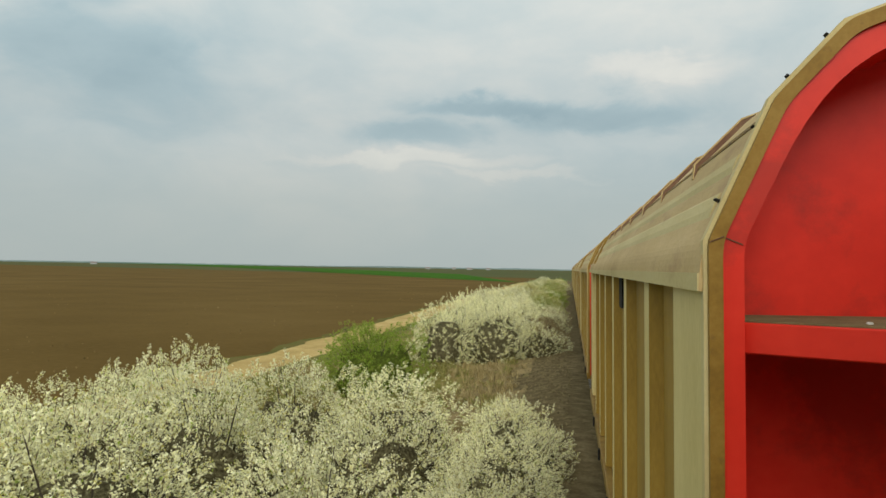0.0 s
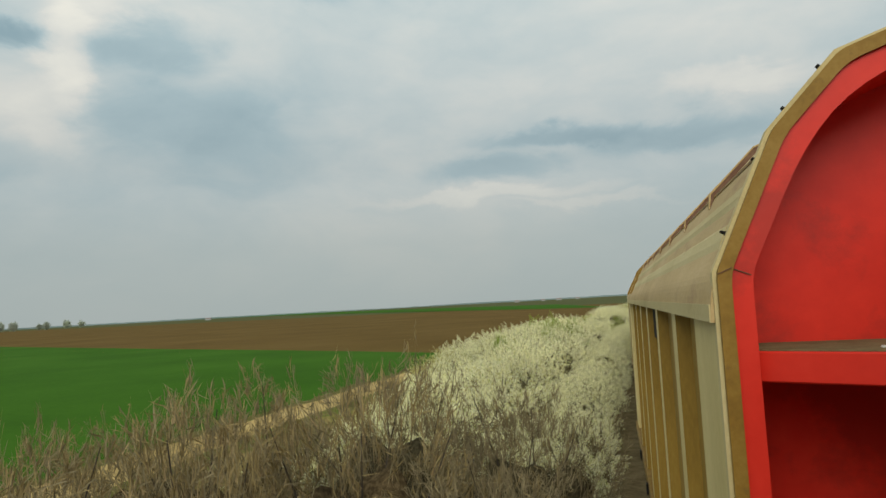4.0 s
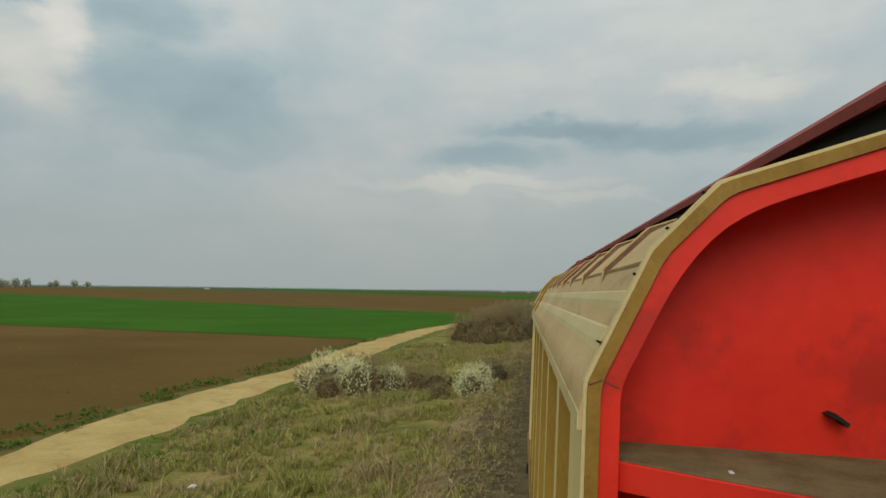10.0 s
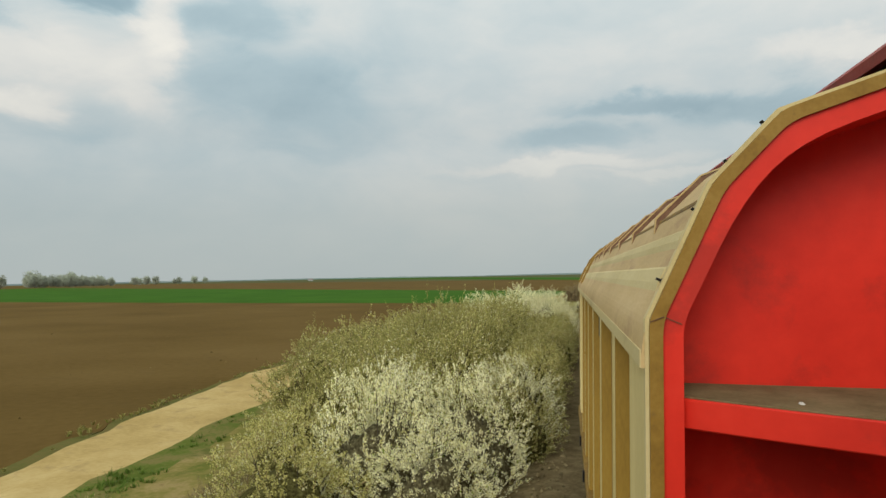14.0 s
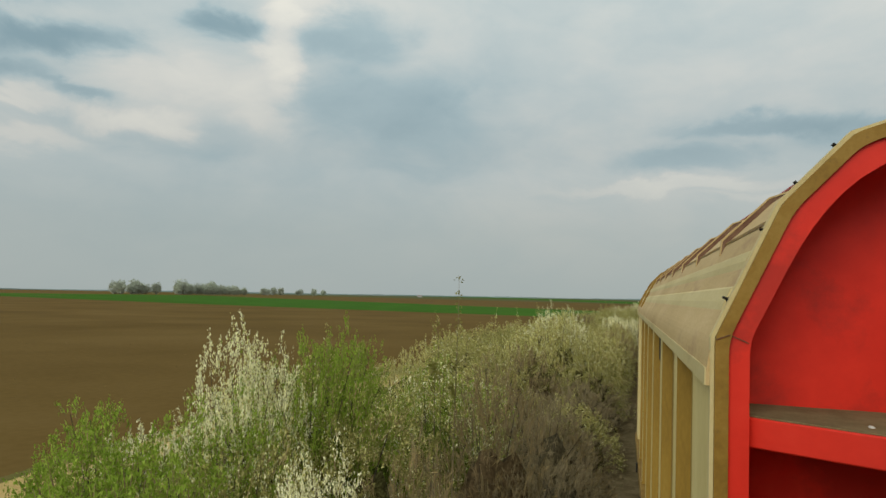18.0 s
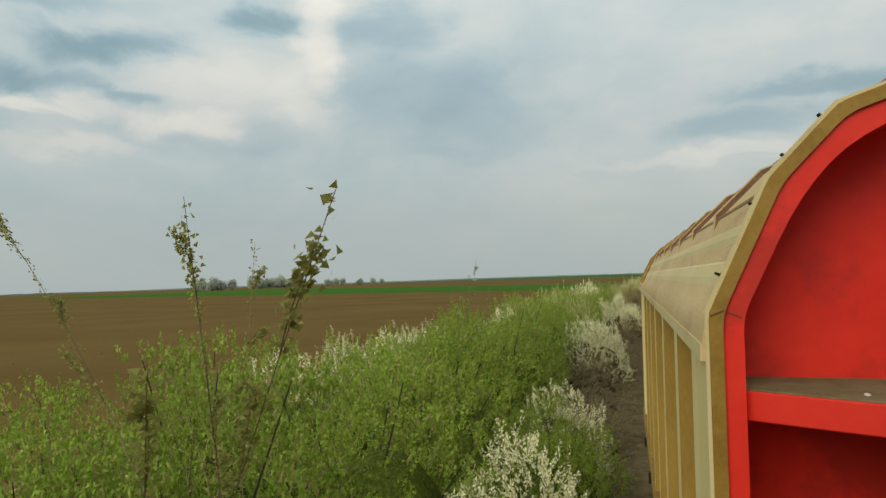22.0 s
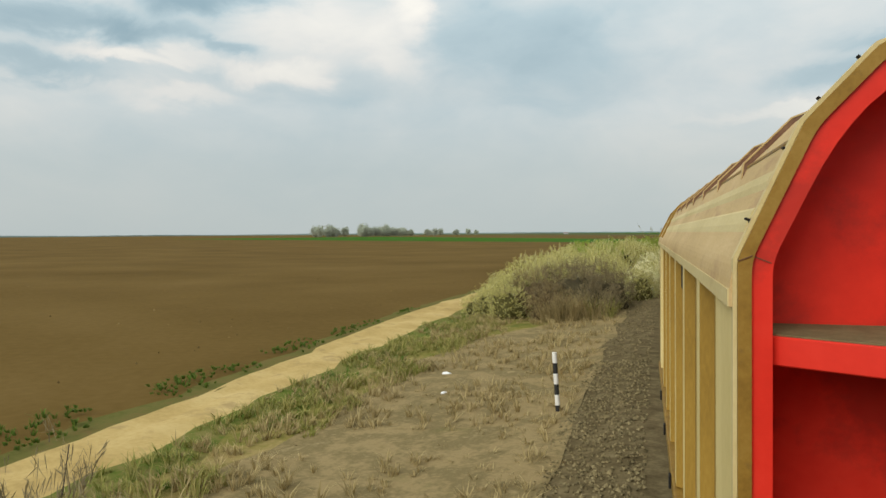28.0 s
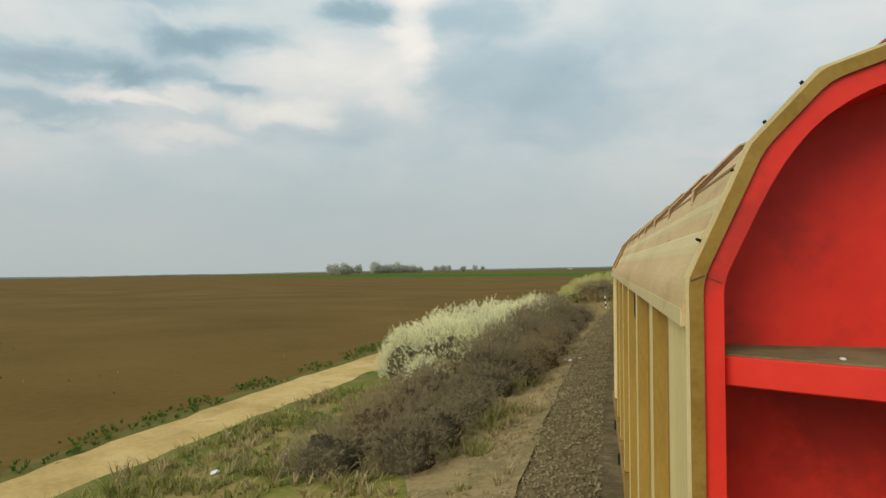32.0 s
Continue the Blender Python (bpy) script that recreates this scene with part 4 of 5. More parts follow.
LINE = "shrubs along the railway"
SHRUBS = {
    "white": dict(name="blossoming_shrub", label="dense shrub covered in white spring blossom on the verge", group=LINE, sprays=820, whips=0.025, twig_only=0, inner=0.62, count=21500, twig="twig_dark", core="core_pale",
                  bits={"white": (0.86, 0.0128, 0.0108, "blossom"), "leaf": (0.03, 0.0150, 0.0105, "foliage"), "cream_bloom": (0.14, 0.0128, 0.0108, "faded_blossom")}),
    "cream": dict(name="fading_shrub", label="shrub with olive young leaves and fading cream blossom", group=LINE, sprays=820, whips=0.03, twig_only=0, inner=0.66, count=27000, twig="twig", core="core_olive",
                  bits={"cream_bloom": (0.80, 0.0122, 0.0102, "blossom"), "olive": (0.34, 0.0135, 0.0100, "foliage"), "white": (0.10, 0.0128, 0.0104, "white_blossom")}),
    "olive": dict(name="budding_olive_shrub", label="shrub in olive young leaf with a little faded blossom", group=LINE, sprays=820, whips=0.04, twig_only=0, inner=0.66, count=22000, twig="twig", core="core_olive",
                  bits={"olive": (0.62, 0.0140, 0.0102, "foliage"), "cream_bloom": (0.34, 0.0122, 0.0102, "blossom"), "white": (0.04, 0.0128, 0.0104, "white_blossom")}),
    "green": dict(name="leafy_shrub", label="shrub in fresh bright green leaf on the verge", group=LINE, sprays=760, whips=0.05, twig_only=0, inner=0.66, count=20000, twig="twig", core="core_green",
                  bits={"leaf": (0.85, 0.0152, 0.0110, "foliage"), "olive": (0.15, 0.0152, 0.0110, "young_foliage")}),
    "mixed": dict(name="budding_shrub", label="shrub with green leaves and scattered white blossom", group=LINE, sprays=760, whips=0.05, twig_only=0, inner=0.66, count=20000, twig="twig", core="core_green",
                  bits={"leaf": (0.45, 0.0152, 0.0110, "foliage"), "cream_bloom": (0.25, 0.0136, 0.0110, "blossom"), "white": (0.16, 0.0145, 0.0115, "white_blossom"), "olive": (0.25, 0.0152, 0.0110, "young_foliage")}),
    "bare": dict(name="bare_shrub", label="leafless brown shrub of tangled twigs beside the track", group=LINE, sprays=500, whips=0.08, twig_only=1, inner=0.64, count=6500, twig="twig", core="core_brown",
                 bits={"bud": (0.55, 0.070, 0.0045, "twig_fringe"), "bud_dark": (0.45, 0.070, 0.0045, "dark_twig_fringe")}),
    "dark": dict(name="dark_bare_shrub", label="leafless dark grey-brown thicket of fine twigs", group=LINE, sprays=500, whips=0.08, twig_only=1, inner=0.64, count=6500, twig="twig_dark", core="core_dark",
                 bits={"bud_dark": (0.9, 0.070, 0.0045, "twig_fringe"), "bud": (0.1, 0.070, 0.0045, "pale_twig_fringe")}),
}
KINDS = list(SHRUBS)
GROWN = {}
plant = random.Random(5)


def verge_height(x):
    return lerp_table(((-14, -1.06), (-10, -1.02), (-7, -0.95), (-4.5, -0.80), (-2.6, -0.62), (-1.4, -0.42), (-0.6, -0.26)), x)


def shrub(kind, x, y, radius, top):
    """Plant one: top is its height over the rails."""
    j = plant.randrange(3) if x > -9.3 else plant.randrange(3, 5)
    base = verge_height(x) - 0.03
    high = max(0.4, top - base)
    m = Matrix.Translation(W(x, y, base)) @ Matrix.Rotation(plant.uniform(0, 6.28), 4, "Z") @ Matrix.Diagonal((radius, radius, high / 1.6, 1))
    if (kind, j) not in GROWN:
        GROWN[(kind, j)] = build_shrub(100 + 10 * KINDS.index(kind) + j, kind, j < 3)
        GROWN[(kind, j)].matrix_basis = m
    else:
        copy_thing(GROWN[(kind, j)], Matrix.Identity(4)).matrix_basis = m


def hedge(y0, y1, rows, step=2.7):
    """Rows of shrubs from y0 to y1: each (across, radius, top, kinds)."""
    for x, radius, top, kinds in rows:
        y = y0 + plant.uniform(0, 0.6)
        sway = 0.1 if x > -2.2 else 0.4
        while y < y1:
            shrub(plant.choice(kinds), x + plant.uniform(-sway, sway), y, radius * plant.uniform(0.88, 1.15), top + plant.uniform(-0.18, 0.14))
            y += step * plant.uniform(0.8, 1.2) * radius / 1.5


WHITE, CREAM, GREEN, OLIVE, DULL = ("white",), ("cream",), ("green",), ("olive", "olive", "cream"), ("olive", "olive", "olive")
# white blossom beside the first stretch
hedge(-20, 1, ((-1.35, 0.95, 1.1, WHITE), (-3.3, 1.6, 1.7, WHITE), (-5.3, 1.7, 1.9, WHITE), (-7.4, 1.7, 1.7, WHITE), (-9.1, 1.3, 1.0, ("white", "white", "cream"))))
hedge(2, 11.5, ((-1.35, 0.95, 1.0, WHITE), (-3.3, 1.5, 1.4, WHITE), (-5.3, 1.6, 1.65, WHITE), (-7.4, 1.6, 1.6, WHITE), (-9.1, 1.3, 1.2, WHITE)))
hedge(-27, -20.5, ((-1.35, 0.95, 1.0, WHITE), (-3.3, 1.5, 1.7, WHITE), (-5.2, 1.5, 1.6, WHITE), (-7.0, 1.3, 1.0, WHITE), (-8.5, 1.0, 0.3, WHITE)))
hedge(-38.5, -27.5, ((-1.35, 0.95, 1.0, WHITE), (-3.3, 1.5, 1.6, WHITE), (-5.0, 1.4, 1.2, WHITE), (-6.6, 1.1, 0.45, WHITE)))
for x, y, r, top in ((-1.7, 1.5, 0.7, 1.7), (-5.0, -6.5, 1.0, 2.3), (-3.6, -9.5, 0.9, 2.1), (-7.0, -3, 0.9, 2.1), (-6.2, -4.5, 0.8, 2.1), (-4.2, -14, 0.6, 2.0), (-5.6, -20, 0.5, 2.0)):
    shrub("green", x, y, r, top)
# clearing with one green shrub, then more blossom
shrub("green", -6.4, 19.5, 1.7, 1.7)
shrub("green", -7.4, 21.5, 1.3, 1.2)
hedge(27, 44, ((-1.6, 1.1, 0.9, ("white", "bare")), (-3.4, 1.6, 1.7, WHITE), (-5.2, 1.6, 1.9, WHITE)), 2.5)
hedge(46, 150, ((-2.6, 1.7, 1.5, ("cream", "green", "mixed", "white")), (-5.5, 1.9, 1.6, ("cream", "white", "mixed"))), 4.8)
# bare brown thicket
hedge(-63.5, -40, ((-1.6, 1.2, 2.2, ("dark",)), (-3.4, 1.6, 2.75, ("bare", "dark", "bare")), (-5.3, 1.6, 2.55, ("bare",)), (-7.0, 1.3, 2.0, ("bare",))), 2.3)
for x, y, r, top in ((-4.6, -66, 1.1, 0.9), (-2.8, -66.4, 1.1, 0.9), (-6.2, -65.4, 0.9, 0.6)):
    shrub("bare", x, y, r, top)
# a few low white shrubs in the grass
for kind, x, y, r, top in (("white", -9.0, -92.6, 1.2, 0.85), ("white", -7.7, -93.0, 0.85, 0.75), ("bare", -8.3, -91.2, 1.2, 0.85), ("bare", -7.0, -92.4, 0.9, 0.8), ("bare", -8.6, -93.8, 0.7, 0.2), ("white", -6.4, -92.2, 0.9, 0.35), ("bare", -5.4, -91.6, 1.0, 0.3), ("bare", -4.3, -91.8, 0.9, 0.15), ("cream", -3.3, -91.4, 0.9, 0.35),
                           ("dark", -2.0, -90.6, 1.1, 0.75), ("white", -2.5, -94.2, 0.8, 0.5), ("white", -2.6, -91.8, 0.8, 0.5), ("bare", -3.8, -94.4, 0.6, -0.1), ("bare", -10.2, -91.6, 0.8, 0.3)):
    shrub(kind, x, y, r, top)
# big blossoming clump, then fading cream shrubs
for x, y, r, top in ((-2.6, -127.5, 1.6, 2.3), (-2.7, -124.6, 1.6, 2.4), (-1.7, -127.8, 1.1, 1.6), (-1.7, -125.2, 1.1, 1.5), (-2.0, -122.6, 1.2, 1.2), (-4.4, -126.2, 1.8, 2.65), (-4.4, -123.4, 1.6, 2.3), (-6.4, -127.2, 1.7, 2.2), (-6.4, -124.0, 1.6, 2.0), (-8.0, -125.5, 1.2, 1.1), (-3.4, -129.4, 1.4, 2.0), (-5.2, -129.5, 1.5, 1.9), (-7.0, -129.6, 1.2, 1.2), (-3.2, -122.2, 1.1, 1.2), (-1.9, -126.2, 0.9, 1.4)):
    shrub("white", x, y, r, top + 0.15)
hedge(-156, -146, ((-1.45, 1.05, 1.5, ("olive", "cream", "white")), (-3.7, 1.6, 2.45, DULL), (-5.7, 1.5, 2.1, DULL)))
hedge(-145.5, -131.5, ((-1.45, 1.05, 1.7, DULL), (-3.7, 1.6, 2.75, DULL), (-5.7, 1.6, 2.75, DULL), (-9.0, 1.3, 1.8, DULL)))
hedge(-150, -131.5, ((-7.5, 1.5, 2.2, DULL),))
for x, y, r, top in ((-2.3, -159.6, 1.15, 1.3), (-3.2, -157.4, 1.15, 1.9)):
    shrub("white", x, y, r, top)
shrub("cream", -5.2, -157.8, 1.1, 1.4)
shrub("cream", -4.3, -160.2, 1.3, 1.3)
shrub("bare", -5.4, -160.0, 0.9, 0.6)
# tall mixed growth
hedge(-197, -176, ((-1.45, 1.05, 2.1, ("olive", "cream", "bare")), (-3.7, 1.6, 2.8, ("olive", "olive", "cream", "bare")), (-5.7, 1.5, 2.55, DULL), (-7.3, 1.3, 1.8, CREAM)))
shrub("cream", -2.8, -194.0, 1.3, 3.0)
shrub("white", -2.8, -192.0, 1.5, 2.95)
hedge(-203, -197.5, ((-1.45, 1.05, 1.5, ("dark", "bare", "olive")), (-3.5, 1.4, 2.2, ("olive", "bare")), (-5.0, 1.2, 1.6, OLIVE), (-6.7, 1.1, 0.9, CREAM)))
hedge(-212.5, -203.5, ((-1.4, 0.95, 1.2, ("dark", "bare")), (-3.4, 1.3, 2.4, ("mixed", "bare", "olive"))))
hedge(-209.0, -203.5, ((-5.6, 1.4, 2.5, ("olive", "mixed")), (-7.4, 1.2, 1.3, ("olive", "white"))))
shrub("white", -4.9, -209.6, 0.85, 2.55)
shrub("green", -4.3, -211.2, 0.9, 2.2)
shrub("green", -3.9, -208.8, 0.9, 2.6)
hedge(-218, -213, ((-1.4, 0.95, 0.8, ("bare", "mixed")), (-3.8, 1.4, 1.6, ("mixed", "green")), (-5.6, 1.3, 1.3, GREEN), (-7.2, 1.2, 0.9, GREEN)))
hedge(-212.8, -209.5, ((-5.4, 1.2, 1.4, GREEN), (-7.0, 1.1, 0.9, GREEN)))
shrub("white", -2.6, -213.2, 0.6, 1.9)
for x, y, r, top in ((-4.4, -212.8, 1.2, 2.3), (-3.3, -213.2, 0.9, 2.0), (-5.5, -211.6, 1.2, 2.4), (-6.6, -210.4, 1.1, 1.9)):
    shrub("green", x, y, r, top)
hedge(-224, -218.5, ((-1.4, 0.95, 1.4, WHITE), (-3.6, 1.4, 2.5, GREEN), (-6.0, 1.4, 2.4, GREEN)))
shrub("white", -4.3, -221.0, 1.0, 3.05)
shrub("white", -2.9, -223.4, 0.9, 1.9)
shrub("white", -6.6, -226.2, 0.9, 2.0)
shrub("white", -2.0, -226.2, 0.9, 2.0)
shrub("mixed", -4.3, -233.4, 1.5, 3.0)
hedge(-232, -224.5, ((-1.4, 0.95, 0.8, ("dark", "bare", "bare")), (-3.8, 1.6, 2.8, ("mixed", "green")), (-5.7, 1.5, 2.5, ("mixed", "green")), (-7.3, 1.2, 1.9, ("green", "white"))))
hedge(-240, -232.5, ((-1.4, 0.95, 0.6, ("dark", "bare")), (-3.6, 1.4, 2.3, ("green", "white", "green")), (-5.4, 1.3, 1.9, ("white", "green")), (-6.9, 1.1, 1.2, WHITE)))
shrub("white", -1.95, -241.4, 1.15, 1.8)
hedge(-252, -243.5, ((-1.4, 0.9, 0.35, ("dark", "bare")),))
shrub("white", -2.2, -249.6, 0.8, 0.6)
shrub("dark", -1.8, -243.4, 0.95, 0.95)
shrub("bare", -3.2, -244.0, 0.9, 1.0)
hedge(-252, -240.5, ( (-3.7, 1.6, 2.7, GREEN), (-5.8, 1.5, 2.5, GREEN), (-7.5, 1.3, 1.9, WHITE)))
hedge(-264, -252.5, ((-1.4, 0.95, 1.5, ("white", "green")), (-3.6, 1.6, 2.7, GREEN), (-5.7, 1.6, 2.6, GREEN), (-7.6, 1.4, 2.2, GREEN)))
hedge(-276.5, -264.5, ((-1.45, 1.05, 1.6, ("white", "cream")), (-3.6, 1.6, 2.7, ("cream", "mixed", "cream")), (-5.7, 1.6, 2.8, ("green", "cream", "mixed")), (-7.7, 1.5, 2.6, ("green", "cream")), (-9.3, 1.2, 1.9, ("green", "cream"))))
hedge(-288, -277, ((-1.45, 1.05, 1.7, ("cream", "white")), (-3.6, 1.6, 2.7, CREAM), (-5.7, 1.7, 2.7, CREAM), (-7.8, 1.6, 2.4, CREAM), (-9.4, 1.2, 1.6, CREAM)))
shrub("green", -4.8, -286.6, 1.5, 3.0)
shrub("green", -6.6, -287.6, 1.1, 2.6)
hedge(-299.5, -288.5, ((-1.45, 1.05, 1.5, ("white", "cream")), (-3.6, 1.6, 2.3, CREAM), (-5.7, 1.7, 2.3, CREAM), (-7.8, 1.6, 2.0, CREAM), (-9.4, 1.1, 1.2, CREAM)))


def build_sapling(x, y, top, seed, spread, lean=(0.0, 0.0), whips=3):
    """A few thin whips that arch over at the top, with side twigs and small leaves."""
    rng = random.Random(seed)
    base = verge_height(x) - 0.05
    high = top - base
    drift = 0.015 + 0.035 * min(spread, 1)
    wood, leaf = ([], []), ([], [])

    def whip(p, way, length, thick, bend, bare):
        n = 9
        side = Vector((rng.uniform(-1, 1), rng.uniform(-1, 1), 0)).normalized()
        for i in range(n):
            f = i / n
            e = p + way * (length / n)
            rod(wood[0], wood[1], p, e, thick * (1 - 0.85 * f), thick * (1 - 0.85 * (f + 1 / n)))
            if f > bare:
                for _ in range(int(6 + 40 * f * f)):
                    c = p.lerp(e, rng.random()) + Vector((rng.gauss(0, 0.022), rng.gauss(0, 0.022), rng.gauss(0, 0.02)))
                    quad_piece(leaf[0], leaf[1], c, rng.uniform(0.010, 0.021), rng)
                if rng.random() < 0.5 and thick > 0.005 and f < 0.85:
                    a = rng.uniform(0, 6.28)
                    out = Vector((math.cos(a) * 0.8 * spread, math.sin(a) * 0.8 * spread, 0.7)).normalized()
                    whip(e, out, length * rng.uniform(0.05, 0.09), 0.004, 0.2, 0.0)
            way = (way + (side * bend + Vector((0, 0, -0.5 * bend))) * (0.35 + f) * 0.3 + Vector((rng.gauss(0, drift), rng.gauss(0, drift), 0))).normalized()
            p = e

    for k in range(whips):
        a = rng.uniform(0, 6.28)
        lean_out = 0.07 * spread
        start = Vector((math.cos(a) * 0.05, math.sin(a) * 0.05, 0))
        whip(start, Vector((math.cos(a) * lean_out, math.sin(a) * lean_out, 1)).normalized(), high * (1.04, 0.93, 0.84)[k], 0.011, 0.13 * spread, 0.5)
    for verts in (wood[0], leaf[0]):
        for i, v in enumerate(verts):
            f = max(0.0, v[2] / high) ** 2.2
            verts[i] = Vector((v[0] + lean[0] * f, v[1] + lean[1] * f, v[2]))
    s = new("sapling")
    tagged(s, "thin tall sapling with arching twigs above the hedge", "sapling", "saplings in the hedge")
    tagged(part("branching", mesh_of("branching", *wood, M["twig_dark"]), s), kind="stuff")
    tagged(part("foliage", mesh_of("foliage", *leaf, M["olive"]), s), kind="stuff")
    s.matrix_basis = Matrix.Translation(W(x, y, base)) @ Matrix.Rotation(heading(y), 4, "Z")


build_sapling(-2.0, -211.1, 3.4, 70, 0.08)
build_sapling(-5.8, -243.0, 3.85, 72, 0.7)
build_sapling(-3.05, -261.3, 3.75, 73, 0.9)
build_sapling(-3.3, -261.5, 3.95, 74, 0.12, (-1.5, -0.35), 1)
build_sapling(-2.95, -261.5, 3.65, 75, 0.12, (0.85, -1.15), 1)
build_sapling(-2.38, -263.2, 3.44, 71, 0.05, (1.22, -1.1), 2)
# brown dome with pale flanks
for kind, x, y, r, top in (("dark", -4.3, -303.4, 2.2, 2.35), ("dark", -2.7, -302.4, 1.5, 1.75), ("bare", -6.0, -303.6, 1.8, 1.95), ("dark", -4.0, -300.6, 1.9, 2.3), ("bare", -5.2, -305.0, 1.2, 1.3), ("dark", -3.2, -304.8, 1.2, 1.2)):
    shrub(kind, x, y, r, top)
for x, y, r, top in ((-7.4, -304.6, 1.2, 1.0), (-7.2, -302.0, 1.4, 1.7), (-8.4, -303.4, 1.2, 0.8), (-8.6, -301.2, 1.3, 1.1), (-9.5, -302.4, 1.0, 0.3), (-5.8, -300.8, 1.5, 2.35)):
    shrub("cream", x, y, r, top)
# white outside, dark thicket inside
hedge(-359.2, -346.5, ((-6.0, 1.2, 1.3, WHITE), (-7.2, 1.5, 1.6, WHITE), (-8.6, 1.1, 0.95, WHITE)), 2.4)
hedge(-346.5, -335, ((-5.8, 1.3, 1.5, WHITE), (-6.9, 1.4, 1.1, WHITE), (-7.9, 1.0, 0.3, WHITE)), 1.9)
shrub("white", -6.7, -361.8, 0.9, 0.3)
hedge(-362.5, -352.5, ((-4.4, 1.2, 1.35, ("dark",)), (-3.2, 1.0, 0.7, ("dark", "bare"))), 2.0)
for x, y, r, top in ((-5.4, -354.2, 1.1, 1.35), (-5.4, -356.6, 1.1, 1.3), (-5.5, -358.6, 1.0, 0.9)):
    shrub("white", x, y, r, top)
hedge(-352, -333, ((-4.8, 1.4, 1.7, ("dark",)), (-3.4, 1.1, 0.75, ("dark", "dark", "bare"))), 2.0)
hedge(-372.5, -363, ((-5.6, 1.1, 0.5, ("dark", "bare")), (-4.1, 1.0, 0.4, ("dark",))), 1.9)
# brown twigs and blossom between the tall growth
for kind, x, y, r, top in (("green", -5.6, -205.4, 1.2, 2.8), ("white", -5.0, -209.9, 0.95, 2.8), ("green", -4.2, -209.5, 0.9, 2.75), ("white", -2.75, -212.5, 0.7, 1.95), ("dark", -1.7, -205.6, 0.9, 2.0), ("mixed", -2.75, -235.3, 0.9, 3.05), ("mixed", -4.0, -232.0, 0.9, 3.0), ("white", -1.45, -241.7, 1.0, 1.75), ("white", -1.8, -240.2, 1.1, 1.7), ("bare", -2.0, -208.6, 0.8, 2.5), ("bare", -2.2, -211.0, 0.7, 2.0), ("white", -2.0, -157.2, 1.1, 1.9), ("white", -3.4, -158.8, 1.1, 2.1)):
    shrub(kind, x, y, r, top)


# ---- grass, stones, small things ----
def grass(name, y0, y1, x0, x1, per, material, label, high, seed, blade=0.006):
    """Tussocks of leaning blades, thick in some patches and thin in others."""
    rng = random.Random(seed)
    vs, fs = [], []
    for _ in range(int((y1 - y0) * (x1 - x0) * per / 12)):
        x, y = rng.uniform(x0, x1), rng.uniform(y0, y1)
        lush = noise.noise(Vector((x * 0.45, y * 0.45, seed)))
        if lush < -0.12:
            continue
        if road_out(y) - 0.1 < x < road_in(y) + 0.1:
            continue
        px, py, _ = W(x, y, 0)
        root = Vector((px, py, verge_height(x) - 0.05))
        tall = high * rng.uniform(0.5, 1.2) * (0.8 + lush)
        wind = Vector((rng.gauss(0, 0.25), rng.gauss(0, 0.25), 0))
        for _ in range(12):
            h = tall * rng.uniform(0.6, 1.2)
            a = rng.uniform(0, 6.28)
            o = Vector((math.cos(a), math.sin(a), 0))
            s = Vector((-o.y, o.x, 0)) * (blade + 0.004 * rng.random())
            b = root + o * 0.05 * rng.random()
            m = b + Vector((0, 0, 0.62 * h)) + (o * 0.25 + wind * 0.5) * h
            e = b + Vector((0, 0, 0.92 * h)) + (o * rng.uniform(0.3, 0.9) + wind) * h
            k = len(vs)
            vs += [b - s, b + s, m + s * 0.8, m - s * 0.8, e]
            fs += [(k, k + 1, k + 2, k + 3), (k + 3, k + 2, k + 4)]
    tagged(new(name, mesh_of(name, vs, fs, material)), label, "grass", kind="stuff")


for i, (a, b, x0, x1) in enumerate(((-118, -64, -11, -2.4), (-178, -158, -11, -2.4), (-338, -304, -11, -7.0), (-400, -362, -10.2, -2.6), (12, 26, -12, -2.4))):
    grass("grass", a, b, x0, x1, 190, M["blades"], "rough green and yellow grass on the verge", 0.33, 20 + i, 0.010)
    grass("dry_grass", a, b, x0, -1.9, 90, M["straw"], "tufts of dry straw-coloured grass", 0.36, 40 + i, 0.009)
    grass("lush_grass", a, b, -11.4, -8.0, 120, M["lush"], "fresh green grass along the dirt road", 0.20, 90 + i)
grass("road_edge_grass", -400, -300, -14.4, -12.4, 130, M["lush"], "low green tufts along the dirt road", 0.15, 61, 0.012)


grass("tall_dry_grass", -306.6, -304.8, -5.4, -2.3, 460, M["straw"], "tall dry straw-coloured grass in front of the thicket", 1.7, 71, 0.008)
grass("tall_grass", -306.6, -305.2, -3.4, -2.2, 200, M["blades"], "tall green and yellow grass in front of the thicket", 1.5, 77, 0.008)
grass("dry_grass", -400, -366, -4.2, -2.2, 90, M["straw"], "matted dry grass beside the ballast", 0.14, 72)
grass("dry_grass", -334, -312, -7.5, -2.4, 70, M["straw"], "matted dry grass in the clearing", 0.14, 73)
grass("dry_grass", -118, -64, -2.9, -0.7, 110, M["straw"], "dry grass grown over the edge of the ballast", 0.26, 74, 0.010)
grass("grass", -118, -64, -2.9, -0.9, 80, M["blades"], "green tufts grown over the edge of the ballast", 0.22, 75, 0.010)
grass("dry_grass", -400, -318, -3.0, -1.45, 170, M["straw"], "matted dry grass along the edge of the ballast", 0.15, 76, 0.009)
grass("road_edge_grass", -120, -58, -16.6, -14.4, 130, M["lush"], "low green tufts along the dirt road", 0.16, 62, 0.012)
